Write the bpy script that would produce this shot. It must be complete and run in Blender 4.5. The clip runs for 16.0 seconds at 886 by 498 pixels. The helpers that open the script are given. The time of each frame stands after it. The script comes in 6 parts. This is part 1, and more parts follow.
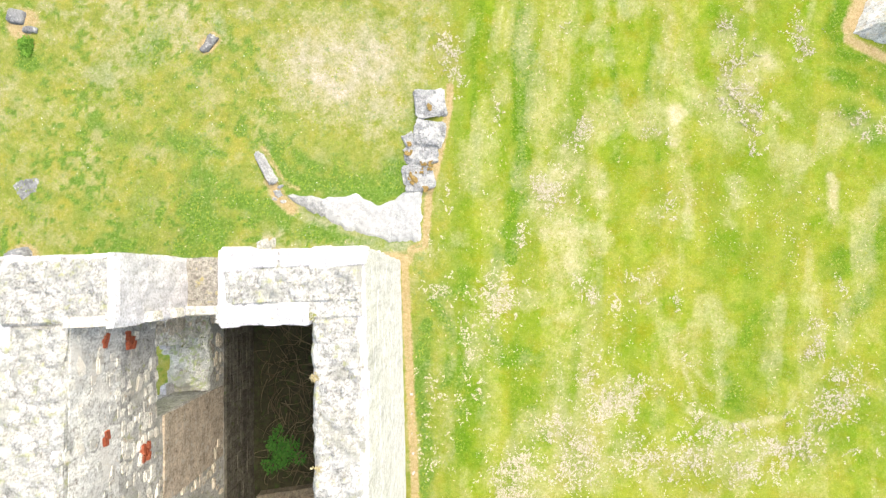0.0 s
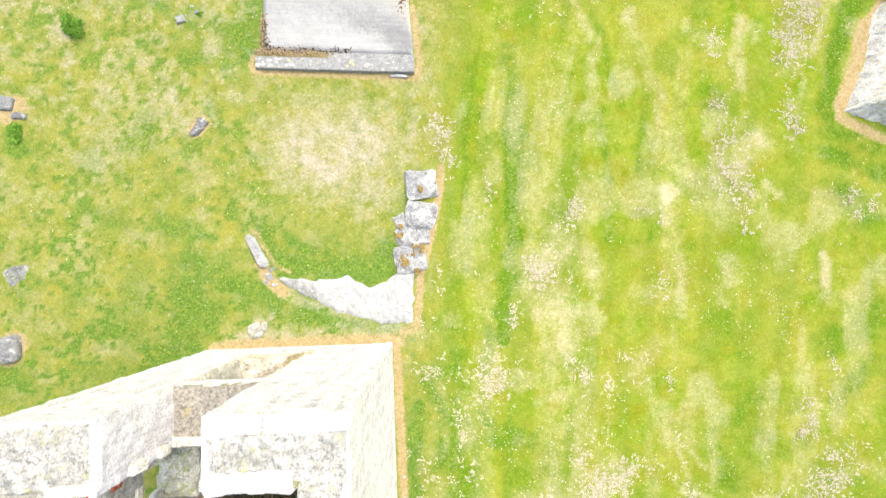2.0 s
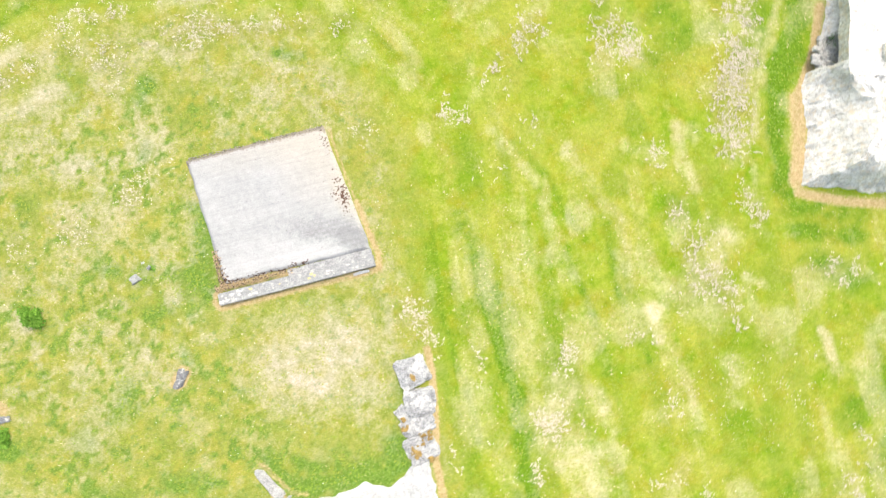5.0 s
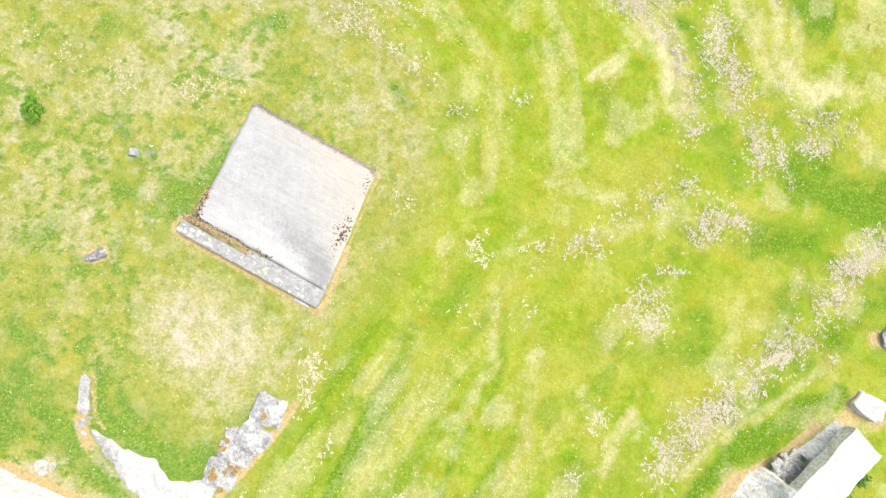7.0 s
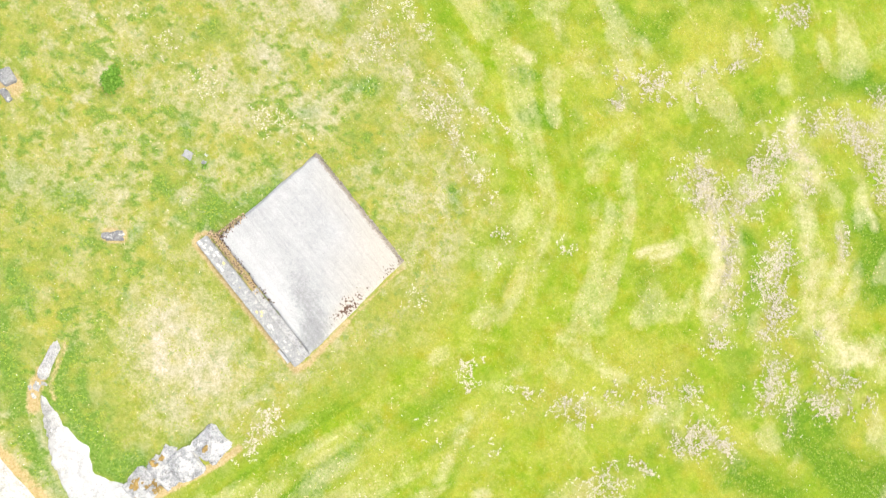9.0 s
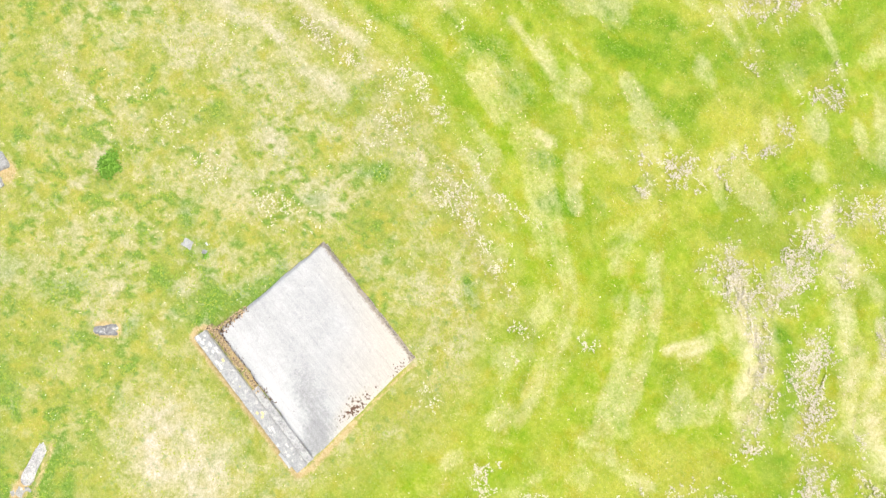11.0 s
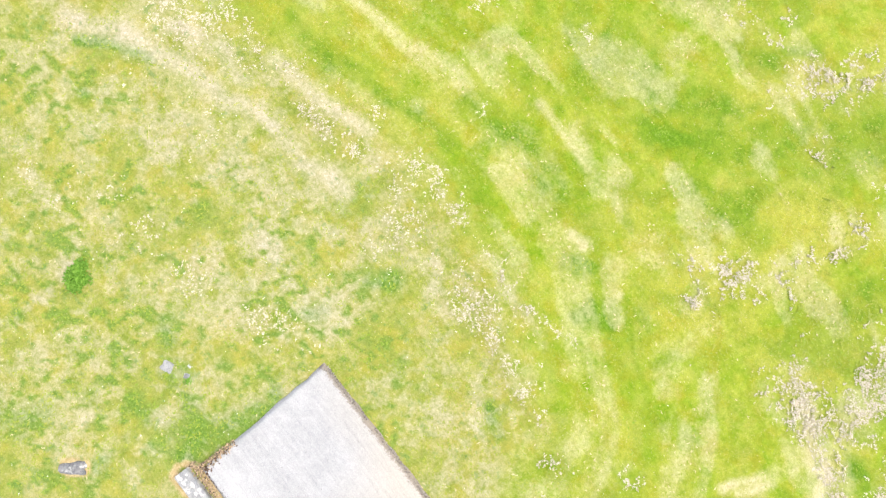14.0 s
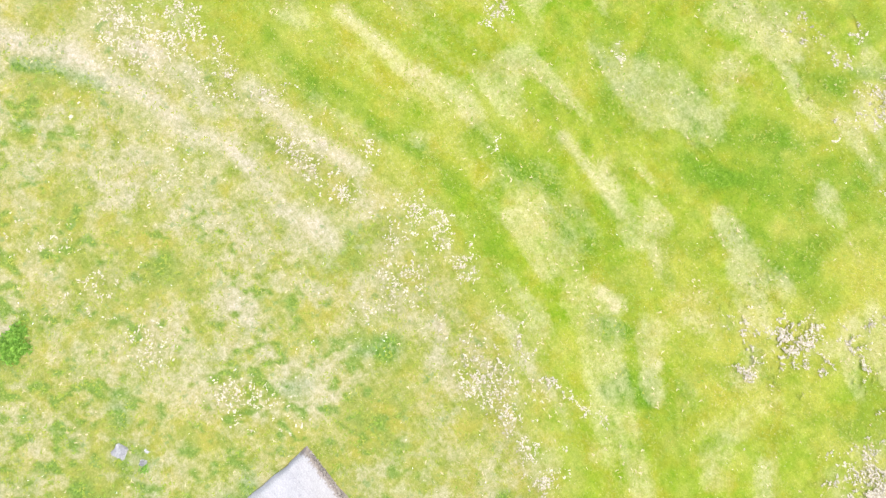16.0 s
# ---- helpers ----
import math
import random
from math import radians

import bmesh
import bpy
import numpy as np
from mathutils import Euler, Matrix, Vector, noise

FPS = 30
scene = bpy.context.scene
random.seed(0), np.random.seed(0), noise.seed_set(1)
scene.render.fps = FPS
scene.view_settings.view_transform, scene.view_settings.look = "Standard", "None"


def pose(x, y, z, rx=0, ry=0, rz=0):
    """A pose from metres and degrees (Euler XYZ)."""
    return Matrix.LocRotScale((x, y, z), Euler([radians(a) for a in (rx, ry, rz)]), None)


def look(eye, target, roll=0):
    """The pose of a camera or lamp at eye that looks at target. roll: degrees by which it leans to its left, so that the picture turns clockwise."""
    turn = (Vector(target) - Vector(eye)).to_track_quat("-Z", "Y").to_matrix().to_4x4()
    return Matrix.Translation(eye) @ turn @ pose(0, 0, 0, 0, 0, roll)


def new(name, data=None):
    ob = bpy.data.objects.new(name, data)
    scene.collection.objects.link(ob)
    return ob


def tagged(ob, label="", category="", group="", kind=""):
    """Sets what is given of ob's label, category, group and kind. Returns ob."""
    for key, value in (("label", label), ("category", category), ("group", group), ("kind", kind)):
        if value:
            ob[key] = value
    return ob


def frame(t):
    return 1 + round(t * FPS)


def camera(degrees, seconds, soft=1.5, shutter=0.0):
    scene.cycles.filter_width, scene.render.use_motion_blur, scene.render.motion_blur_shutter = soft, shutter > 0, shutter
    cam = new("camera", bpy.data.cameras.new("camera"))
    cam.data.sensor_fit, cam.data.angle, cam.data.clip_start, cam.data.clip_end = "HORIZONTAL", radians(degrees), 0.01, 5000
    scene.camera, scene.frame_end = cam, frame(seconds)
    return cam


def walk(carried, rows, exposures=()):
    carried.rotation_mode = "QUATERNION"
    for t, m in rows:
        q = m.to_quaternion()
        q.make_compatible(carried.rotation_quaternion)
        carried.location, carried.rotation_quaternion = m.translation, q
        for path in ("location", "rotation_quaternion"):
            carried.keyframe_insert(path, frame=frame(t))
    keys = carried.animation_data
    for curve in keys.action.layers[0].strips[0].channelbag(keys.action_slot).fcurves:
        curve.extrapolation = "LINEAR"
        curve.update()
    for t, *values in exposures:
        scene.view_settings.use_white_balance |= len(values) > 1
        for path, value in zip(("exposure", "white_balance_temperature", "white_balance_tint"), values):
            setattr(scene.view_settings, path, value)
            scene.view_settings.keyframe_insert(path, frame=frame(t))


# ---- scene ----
cam = camera(87.7, 16.0, soft=1.3, shutter=0.4)
PATH = [
    (0, (0.32, -0.797, 16.713), (0.348, -0.685, 14.717), 15.2),
    (0.5, (0.364, -0.219, 16.722), (0.395, -0.101, 14.726), 15.3),
    (1, (0.434, 0.5, 16.762), (0.463, 0.618, 14.765), 14.7),
    (1.5, (0.471, 1.232, 16.798), (0.501, 1.351, 14.802), 15.1),
    (2, (0.531, 2.153, 16.823), (0.563, 2.27, 14.827), 16.1),
    (2.5, (0.65, 3.113, 16.858), (0.678, 3.229, 14.861), 14.7),
    (3, (0.684, 4.158, 16.881), (0.715, 4.283, 14.885), 17.2),
    (3.5, (0.634, 5.177, 16.903), (0.667, 5.309, 14.908), 19.1),
    (4, (0.75, 6.282, 16.948), (0.787, 6.412, 14.953), 12.6),
    (4.2, (0.797, 6.645, 16.963), (0.838, 6.78, 14.968), 8.4),
    (4.5, (1.04, 7.226, 17.004), (1.08, 7.364, 15.01), 1.9),
    (4.8, (1.488, 7.823, 17.074), (1.528, 7.969, 15.079), -0.6),
    (5.1, (2.034, 8.427, 17.159), (2.073, 8.584, 15.165), 0.6),
    (5.4, (2.571, 9.029, 17.248), (2.609, 9.198, 15.256), 4.9),
    (5.7, (2.993, 9.621, 17.331), (3.03, 9.8, 15.339), 11.7),
    (6, (3.193, 10.192, 17.395), (3.229, 10.379, 15.404), 20.2),
    (6.3, (3.063, 10.734, 17.429), (3.099, 10.925, 15.438), 29.8),
    (6.5, (2.826, 11.084, 17.434), (2.862, 11.279, 15.444), 35.6),
    (7, (2.322, 11.951, 17.485), (2.356, 12.151, 15.496), 38.9),
    (7.5, (1.844, 12.689, 17.53), (1.868, 12.897, 15.541), 38.6),
    (8, (1.221, 13.581, 17.579), (1.231, 13.779, 15.589), 42.5),
    (8.5, (0.471, 14.169, 17.601), (0.472, 14.364, 15.61), 49.0),
    (9, (-0.293, 14.652, 17.639), (-0.303, 14.853, 15.649), 48.8),
    (9.5, (-1.0, 15.095, 17.584), (-1.016, 15.298, 15.594), 48.3),
    (10, (-1.65, 15.485, 17.404), (-1.679, 15.696, 15.415), 45.3),
    (10.5, (-2.258, 15.845, 17.138), (-2.301, 16.064, 15.151), 41.4),
    (11, (-2.836, 16.194, 16.826), (-2.892, 16.42, 14.84), 38.3),
    (11.5, (-3.399, 16.552, 16.507), (-3.461, 16.781, 14.521), 37.0),
    (12, (-3.98, 16.921, 16.187), (-4.043, 17.151, 14.201), 37.0),
    (12.5, (-4.47, 17.313, 15.881), (-4.539, 17.536, 13.895), 35.0),
    (13, (-5.033, 17.633, 15.556), (-5.107, 17.858, 13.57), 34.1),
    (13.5, (-5.512, 17.943, 15.264), (-5.587, 18.162, 13.277), 33.2),
    (14, (-5.973, 18.252, 14.982), (-6.05, 18.472, 12.995), 32.9),
    (14.5, (-6.284, 18.528, 14.633), (-6.367, 18.744, 12.646), 31.1),
    (15, (-6.613, 18.759, 13.98), (-6.701, 18.98, 11.994), 30.4),
    (15.5, (-6.914, 19.019, 13.425), (-7.005, 19.24, 11.439), 29.9),
    (16, (-7.266, 19.362, 12.931), (-7.36, 19.577, 10.945), 28.6),
]
walk(cam, [(t, look(eye, target, roll)) for t, eye, target, roll in PATH], [(0, 1.03, 6850, 3), (3, 1.07, 6850, 3.5), (9, 1.10, 6850, 2.5), (12.5, 1.12, 6780, 4), (14.5, 1.12, 6580, 6.5), (16, 1.10, 6330, 9)])

# ---- light: a bright overcast day ----
SUN_AZ, SUN_EL = radians(36), radians(58)   # azimuth from +y towards +x
world = bpy.data.worlds.new("overcast_sky")
scene.world = world
world.use_nodes = True
wn = world.node_tree.nodes
sky = wn.new("ShaderNodeTexSky")
sky.sky_type, sky.sun_disc = "NISHITA", False
sky.sun_elevation, sky.sun_rotation = SUN_EL, SUN_AZ
sky.air_density, sky.dust_density = 1.0, 6.0
world.node_tree.links.new(sky.outputs[0], wn["Background"].inputs[0])
wn["Background"].inputs[1].default_value = 0.15
sun_data = bpy.data.lights.new("sun", "SUN")
sun_data.energy, sun_data.angle, sun_data.color = 0.6, radians(100), (1.0, 0.97, 0.94)
sun = new("sun", sun_data)
sun_dir = Vector((math.sin(SUN_AZ) * math.cos(SUN_EL), math.cos(SUN_AZ) * math.cos(SUN_EL), math.sin(SUN_EL)))
sun.matrix_world = look(sun_dir * 60, (0, 0, 0))


# ---- materials ----
def material(name, rough=0.9):
    m = bpy.data.materials.new(name)
    m.use_nodes = True
    b = m.node_tree.nodes["Principled BSDF"]
    b.inputs["Roughness"].default_value = rough
    b.inputs["Specular IOR Level"].default_value = 0.2
    return m, m.node_tree, b


def noise_tex(nt, scale, detail=4.0, rough=0.6, coord=None):
    n = nt.nodes.new("ShaderNodeTexNoise")
    n.inputs["Scale"].default_value, n.inputs["Detail"].default_value, n.inputs["Roughness"].default_value = scale, detail, rough
    if coord is not None:
        nt.links.new(coord, n.inputs["Vector"])
    return n.outputs["Fac"]


def ramp(nt, fac, stops):
    r = nt.nodes.new("ShaderNodeValToRGB")
    e = r.color_ramp.elements
    while len(e) < len(stops):
        e.new(0.5)
    for k, (p, c) in zip(e, stops):
        k.position, k.color = p, (*c, 1)
    nt.links.new(fac, r.inputs[0])
    return r.outputs[0]


def feed(nt, sock, v):
    if isinstance(v, bpy.types.NodeSocket):
        nt.links.new(v, sock)
    else:
        sock.default_value = (*v, 1) if isinstance(v, tuple) else v


def mix(nt, fac, a, b, mode="MIX"):
    n = nt.nodes.new("ShaderNodeMix")
    n.data_type, n.blend_type = "RGBA", mode
    for sock, v in ((n.inputs[0], fac), (n.inputs[6], a), (n.inputs[7], b)):
        feed(nt, sock, v)
    return n.outputs[2]


def calc(nt, op, a, b=0.0):
    n = nt.nodes.new("ShaderNodeMath")
    n.operation = op
    feed(nt, n.inputs[0], a)
    feed(nt, n.inputs[1], b)
    return n.outputs[0]


def steps(nt, fac, lo, hi):
    n = nt.nodes.new("ShaderNodeMapRange")
    n.inputs["From Min"].default_value, n.inputs["From Max"].default_value = lo, hi
    nt.links.new(fac, n.inputs["Value"])
    return n.outputs[0]


def jitter(nt, value, tex, amount):
    return calc(nt, "ADD", value, calc(nt, "MULTIPLY", calc(nt, "SUBTRACT", tex, 0.5), amount))


def bump(nt, b, height, strength, dist):
    n = nt.nodes.new("ShaderNodeBump")
    n.inputs["Strength"].default_value, n.inputs["Distance"].default_value = strength, dist
    nt.links.new(height, n.inputs["Height"])
    nt.links.new(n.outputs[0], b.inputs["Normal"])


def geometry(nt, name):
    return nt.nodes.new("ShaderNodeNewGeometry").outputs[name]


def attribute(nt, name):
    n = nt.nodes.new("ShaderNodeAttribute")
    n.attribute_name = name
    return n.outputs["Fac"]


def make_grass():
    m, nt, b = material("mown_grass", 0.95)
    p = geometry(nt, "Position")
    grain = noise_tex(nt, 24, 3, 0.85, p)
    fine = noise_tex(nt, 10, 3, 0.7, p)
    mid = noise_tex(nt, 1.9, 4, 0.6, p)
    soft = noise_tex(nt, 1.05, 3, 0.55, p)
    wide = noise_tex(nt, 0.4, 4, 0.6, p)
    shift = nt.nodes.new("ShaderNodeMapping")
    shift.inputs["Location"].default_value = (31.0, 17.0, 5.0)
    nt.links.new(p, shift.inputs["Vector"])
    other = noise_tex(nt, 1.3, 4, 0.6, shift.outputs[0])
    dry, lush, soil, wild = (attribute(nt, k) for k in ("dry", "lush", "soil", "wild"))
    mown = mix(nt, steps(nt, jitter(nt, mid, fine, 0.35), 0.3, 0.7), (0.15, 0.262, 0.007), (0.282, 0.335, 0.036))
    mown = mix(nt, calc(nt, "MULTIPLY", steps(nt, wide, 0.42, 0.65), 0.65), mown, (0.36, 0.345, 0.06))
    mown = mix(nt, calc(nt, "MULTIPLY", steps(nt, other, 0.48, 0.68), 0.6), mown, (0.27, 0.255, 0.016))
    mown = mix(nt, calc(nt, "MULTIPLY", steps(nt, jitter(nt, soft, fine, 0.3), 0.5, 0.75), 0.4), mown, (0.39, 0.38, 0.11))
    rough = mix(nt, steps(nt, jitter(nt, mid, fine, 0.6), 0.3, 0.7), (0.188, 0.242, 0.036), (0.318, 0.315, 0.096))
    rough = mix(nt, calc(nt, "MULTIPLY", steps(nt, other, 0.48, 0.66), 0.6), rough, (0.33, 0.30, 0.05))
    rough = mix(nt, calc(nt, "MULTIPLY", steps(nt, jitter(nt, soft, fine, 0.4), 0.5, 0.72), 0.5), rough, (0.44, 0.39, 0.26))
    green = mix(nt, wild, mown, rough)
    deep = mix(nt, steps(nt, fine, 0.3, 0.7), (0.078, 0.18, 0.006), (0.15, 0.256, 0.015))
    deep = mix(nt, wild, deep, mix(nt, steps(nt, fine, 0.3, 0.7), (0.075, 0.168, 0.016), (0.18, 0.272, 0.05)))
    green = mix(nt, steps(nt, jitter(nt, jitter(nt, lush, fine, 0.45), mid, 0.45), 0.12, 0.75), green, deep)
    straw = mix(nt, steps(nt, jitter(nt, soft, fine, 0.7), 0.3, 0.7), (0.45, 0.405, 0.22), (0.547, 0.497, 0.34))
    straw = mix(nt, wild, straw, mix(nt, steps(nt, fine, 0.3, 0.7), (0.405, 0.355, 0.295), (0.535, 0.474, 0.415)))
    col = mix(nt, steps(nt, jitter(nt, jitter(nt, dry, fine, 0.5), mid, 0.55), 0.12, 0.95), green, straw)
    earth = mix(nt, steps(nt, fine, 0.3, 0.7), (0.36, 0.26, 0.13), (0.50, 0.40, 0.235))
    col = mix(nt, steps(nt, jitter(nt, jitter(nt, soil, fine, 0.7), mid, 0.5), 0.3, 0.7), col, earth)
    # clover in the rough grass, flecks of hay in the mown grass
    clover = calc(nt, "MULTIPLY", steps(nt, jitter(nt, noise_tex(nt, 3.1, 3, 0.7, shift.outputs[0]), fine, 0.3), 0.6, 0.68), 0.55)
    col = mix(nt, calc(nt, "MULTIPLY", clover, wild), col, (0.12, 0.225, 0.06))
    hay = calc(nt, "MULTIPLY", steps(nt, jitter(nt, noise_tex(nt, 13, 3, 0.8, shift.outputs[0]), wide, 0.25), 0.6, 0.68), 0.5)
    col = mix(nt, hay, col, (0.46, 0.41, 0.24))
    col = mix(nt, 1.0, col, ramp(nt, grain, [(0.3, (0.73, 0.79, 0.57)), (0.5, (0.98, 0.99, 0.95)), (0.7, (1.22, 1.17, 1.28))]), "MULTIPLY")
    col = mix(nt, 1.0, col, ramp(nt, noise_tex(nt, 6.5, 4, 0.75, p), [(0.32, (0.84, 0.875, 0.73)), (0.5, (1.0, 1.0, 1.0)), (0.68, (1.14, 1.11, 1.17))]), "MULTIPLY")
    nt.links.new(col, b.inputs["Base Color"])
    bump(nt, b, jitter(nt, fine, grain, 0.6), 0.4, 0.05)
    return m


def make_stone(name, dark, light, moss=(0.33, 0.33, 0.10), moss_at=0.62, scale=3.0, spread=0.25, grey=None, streak=0.0, pits=0.0, long=0.0):
    m, nt, b = material(name, 0.92)
    p = geometry(nt, "Position")
    info = nt.nodes.new("ShaderNodeObjectInfo").outputs["Random"]
    fine = noise_tex(nt, 24, 6, 0.75, p)
    mid = noise_tex(nt, scale, 6, 0.7, p)
    spots = noise_tex(nt, 5.5, 4, 0.65, p)
    col = mix(nt, steps(nt, jitter(nt, mid, fine, 0.9), 0.3, 0.68), dark, light)
    vary = calc(nt, "FRACT", calc(nt, "ADD", info, geometry(nt, "Random Per Island")))
    col = mix(nt, 1.0, col, ramp(nt, vary, [(0, (1 - spread, 1 - spread, 1 - spread)), (0.5, (1.0, 1.0, 0.99)), (1, (1 + spread / 2, 1 + spread / 2.2, 1 + spread / 2.5))]), "MULTIPLY")
    if streak:
        run = nt.nodes.new("ShaderNodeMapping")
        run.inputs["Scale"].default_value = (5.0, 5.0 - 0.75 * long, 0.6 + long)
        nt.links.new(p, run.inputs["Vector"])
        col = mix(nt, 1.0, col, ramp(nt, noise_tex(nt, 1.0, 5, 0.7, run.outputs[0]), [(0.3, (1 - streak, 1 - streak, 1 - streak)), (0.5, (1.0, 1.0, 1.0)), (0.7, (1.08, 1.07, 1.05))]), "MULTIPLY")
    if pits:
        col = mix(nt, 1.0, col, ramp(nt, noise_tex(nt, 9.0, 5, 0.8, p), [(0.36, (1 - pits, 1 - 1.08 * pits, 1 - 1.15 * pits)), (0.48, (1.0, 1.0, 1.0)), (0.66, (1 + pits / 3, 1 + pits / 3, 1 + pits / 3.3))]), "MULTIPLY")
        col = mix(nt, 1.0, col, ramp(nt, fine, [(0.34, (1 - pits, 1 - 0.97 * pits, 1 - 1.1 * pits)), (0.46, (1.0, 1.0, 1.0)), (0.66, (1 + pits / 4, 1 + pits / 4, 1 + pits / 4))]), "MULTIPLY")
    if grey:
        col = mix(nt, calc(nt, "MULTIPLY", steps(nt, noise_tex(nt, 1.4, 6, 0.75, p), 0.5, 0.62), 0.8), col, grey)
    col = mix(nt, calc(nt, "MULTIPLY", steps(nt, spots, moss_at, moss_at + 0.1), 0.8), col, moss)
    nt.links.new(col, b.inputs["Base Color"])
    bump(nt, b, calc(nt, "ADD", fine, calc(nt, "MULTIPLY", mid, 2.0)), 0.6, 0.04)
    return m


def make_leaf(name, a, c, rough=0.7):
    m, nt, b = material(name, rough)
    vary = geometry(nt, "Random Per Island")
    nt.links.new(mix(nt, vary, a, c), b.inputs["Base Color"])
    return m


def make_slab():
    m, nt, b = material("weathered_concrete", 0.9)
    p = geometry(nt, "Position")
    fine = noise_tex(nt, 30, 6, 0.8, p)
    mid = noise_tex(nt, 2.2, 6, 0.75, p)
    sand, grime, rust, worn, rim = (attribute(nt, k) for k in ("sand", "grime", "rust", "worn", "rim"))
    brushed = nt.nodes.new("ShaderNodeMapping")
    brushed.inputs["Scale"].default_value, brushed.inputs["Rotation"].default_value = (0.7, 14.0, 1.0), (0, 0, radians(3))
    nt.links.new(p, brushed.inputs["Vector"])
    lines = noise_tex(nt, 1.0, 4, 0.7, brushed.outputs[0])
    col = mix(nt, steps(nt, jitter(nt, mid, fine, 0.7), 0.3, 0.7), (0.333, 0.341, 0.352), (0.43, 0.436, 0.447))
    col = mix(nt, calc(nt, "MULTIPLY", steps(nt, jitter(nt, sand, fine, 0.8), 0.0, 1.1), 0.75), col, (0.468, 0.432, 0.372))
    col = mix(nt, steps(nt, jitter(nt, worn, noise_tex(nt, 6, 6, 0.8, p), 1.3), 0.1, 1.0), col, (0.455, 0.46, 0.472))
    col = mix(nt, calc(nt, "MULTIPLY", steps(nt, jitter(nt, grime, noise_tex(nt, 9, 6, 0.85, p), 2.4), 0.4, 1.1), 0.6), col, (0.17, 0.175, 0.185))
    col = mix(nt, calc(nt, "MULTIPLY", steps(nt, jitter(nt, rim, noise_tex(nt, 12, 5, 0.8, p), 2.2), 0.5, 0.8), 0.75), col, (0.22, 0.18, 0.14))
    col = mix(nt, steps(nt, jitter(nt, rust, noise_tex(nt, 11, 2, 0.6, p), 3.2), 0.76, 0.86), col, (0.115, 0.07, 0.05))
    col = mix(nt, 1.0, col, ramp(nt, lines, [(0.3, (0.9, 0.9, 0.9)), (0.5, (1.0, 1.0, 1.0)), (0.7, (1.06, 1.06, 1.06))]), "MULTIPLY")
    specks = noise_tex(nt, 13, 4, 0.8, p)
    col = mix(nt, 1.0, col, ramp(nt, specks, [(0.3, (0.8, 0.8, 0.8)), (0.42, (1.0, 1.0, 1.0)), (0.58, (1.0, 1.0, 1.0)), (0.7, (1.1, 1.1, 1.1))]), "MULTIPLY")
    col = mix(nt, 1.0, col, ramp(nt, fine, [(0.32, (0.84, 0.84, 0.84)), (0.5, (1.0, 1.0, 1.0)), (0.68, (1.12, 1.12, 1.12))]), "MULTIPLY")
    nt.links.new(col, b.inputs["Base Color"])
    bump(nt, b, jitter(nt, fine, lines, 0.6), 0.4, 0.02)
    return m


GRASS = make_grass()
LIMESTONE = make_stone("pale_limestone", (0.61, 0.604, 0.66), (0.86, 0.853, 0.925), (0.57, 0.56, 0.50), 0.72, 3.0, 0.05, None, 0.3, 0.26)
WALL_TOP = make_stone("lichened_limestone", (0.30, 0.297, 0.285), (0.67, 0.668, 0.658), (0.41, 0.42, 0.23), 0.57, 4.0, 0.06, (0.40, 0.40, 0.355), 0.0, 0.40)
SILL_TOP = make_stone("dark_lichen_stone", (0.16, 0.145, 0.13), (0.52, 0.49, 0.44), (0.46, 0.38, 0.12), 0.58, 11.0, 0.12)
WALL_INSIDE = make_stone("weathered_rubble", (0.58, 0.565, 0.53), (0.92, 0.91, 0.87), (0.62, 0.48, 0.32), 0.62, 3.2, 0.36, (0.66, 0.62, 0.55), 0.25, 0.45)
LIMEWASH = make_stone("pale_weathered_limewash", (0.60, 0.595, 0.575), (0.94, 0.935, 0.92), (0.70, 0.58, 0.44), 0.62, 3.4, 0.1, (0.70, 0.68, 0.64), 0.3, 0.5)
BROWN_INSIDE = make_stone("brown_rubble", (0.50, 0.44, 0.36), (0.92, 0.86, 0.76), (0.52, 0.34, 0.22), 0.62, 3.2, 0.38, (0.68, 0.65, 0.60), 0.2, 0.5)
DARK_RUBBLE = make_stone("dark_rubble", (0.08, 0.074, 0.062), (0.20, 0.185, 0.155), (0.09, 0.11, 0.04), 0.58, 4.0, 0.3, None, 0.2, 0.4)
PLASTER = make_stone("old_brown_plaster", (0.36, 0.30, 0.235), (0.68, 0.59, 0.49), (0.58, 0.55, 0.49), 0.56, 2.6, 0.1, None, 0.3, 0.4, 6.0)
LEDGE = make_stone("damp_brown_ledge", (0.13, 0.11, 0.085), (0.30, 0.26, 0.20), (0.16, 0.17, 0.08), 0.6, 4.0, 0.1, None, 0.2, 0.4)
WINDOW_ROCK = make_stone("white_and_green_lichened_rock", (0.60, 0.605, 0.58), (0.95, 0.95, 0.92), (0.52, 0.60, 0.28), 0.52, 4.0, 0.06, (0.52, 0.53, 0.46), 0.0, 0.5)
BRICK = make_stone("red_brick", (0.34, 0.08, 0.04), (0.50, 0.15, 0.08), (0.36, 0.28, 0.22), 0.62, 6.0, 0.3)
FOOTING = make_stone("whitened_limestone_footing", (0.39, 0.40, 0.42), (0.54, 0.552, 0.578), (0.36, 0.365, 0.38), 0.62, 1.6, 0.1, (0.44, 0.447, 0.465), 0.0, 0.24)
GREY_FOOTING = make_stone("grey_limestone_footing", (0.26, 0.265, 0.28), (0.46, 0.465, 0.48), (0.60, 0.60, 0.59), 0.60, 3.5, 0.1, None, 0.0, 0.3)
GREY_ROCK = make_stone("grey_rock", (0.13, 0.135, 0.15), (0.33, 0.335, 0.35), (0.58, 0.58, 0.57), 0.55, 4.5, 0.15)
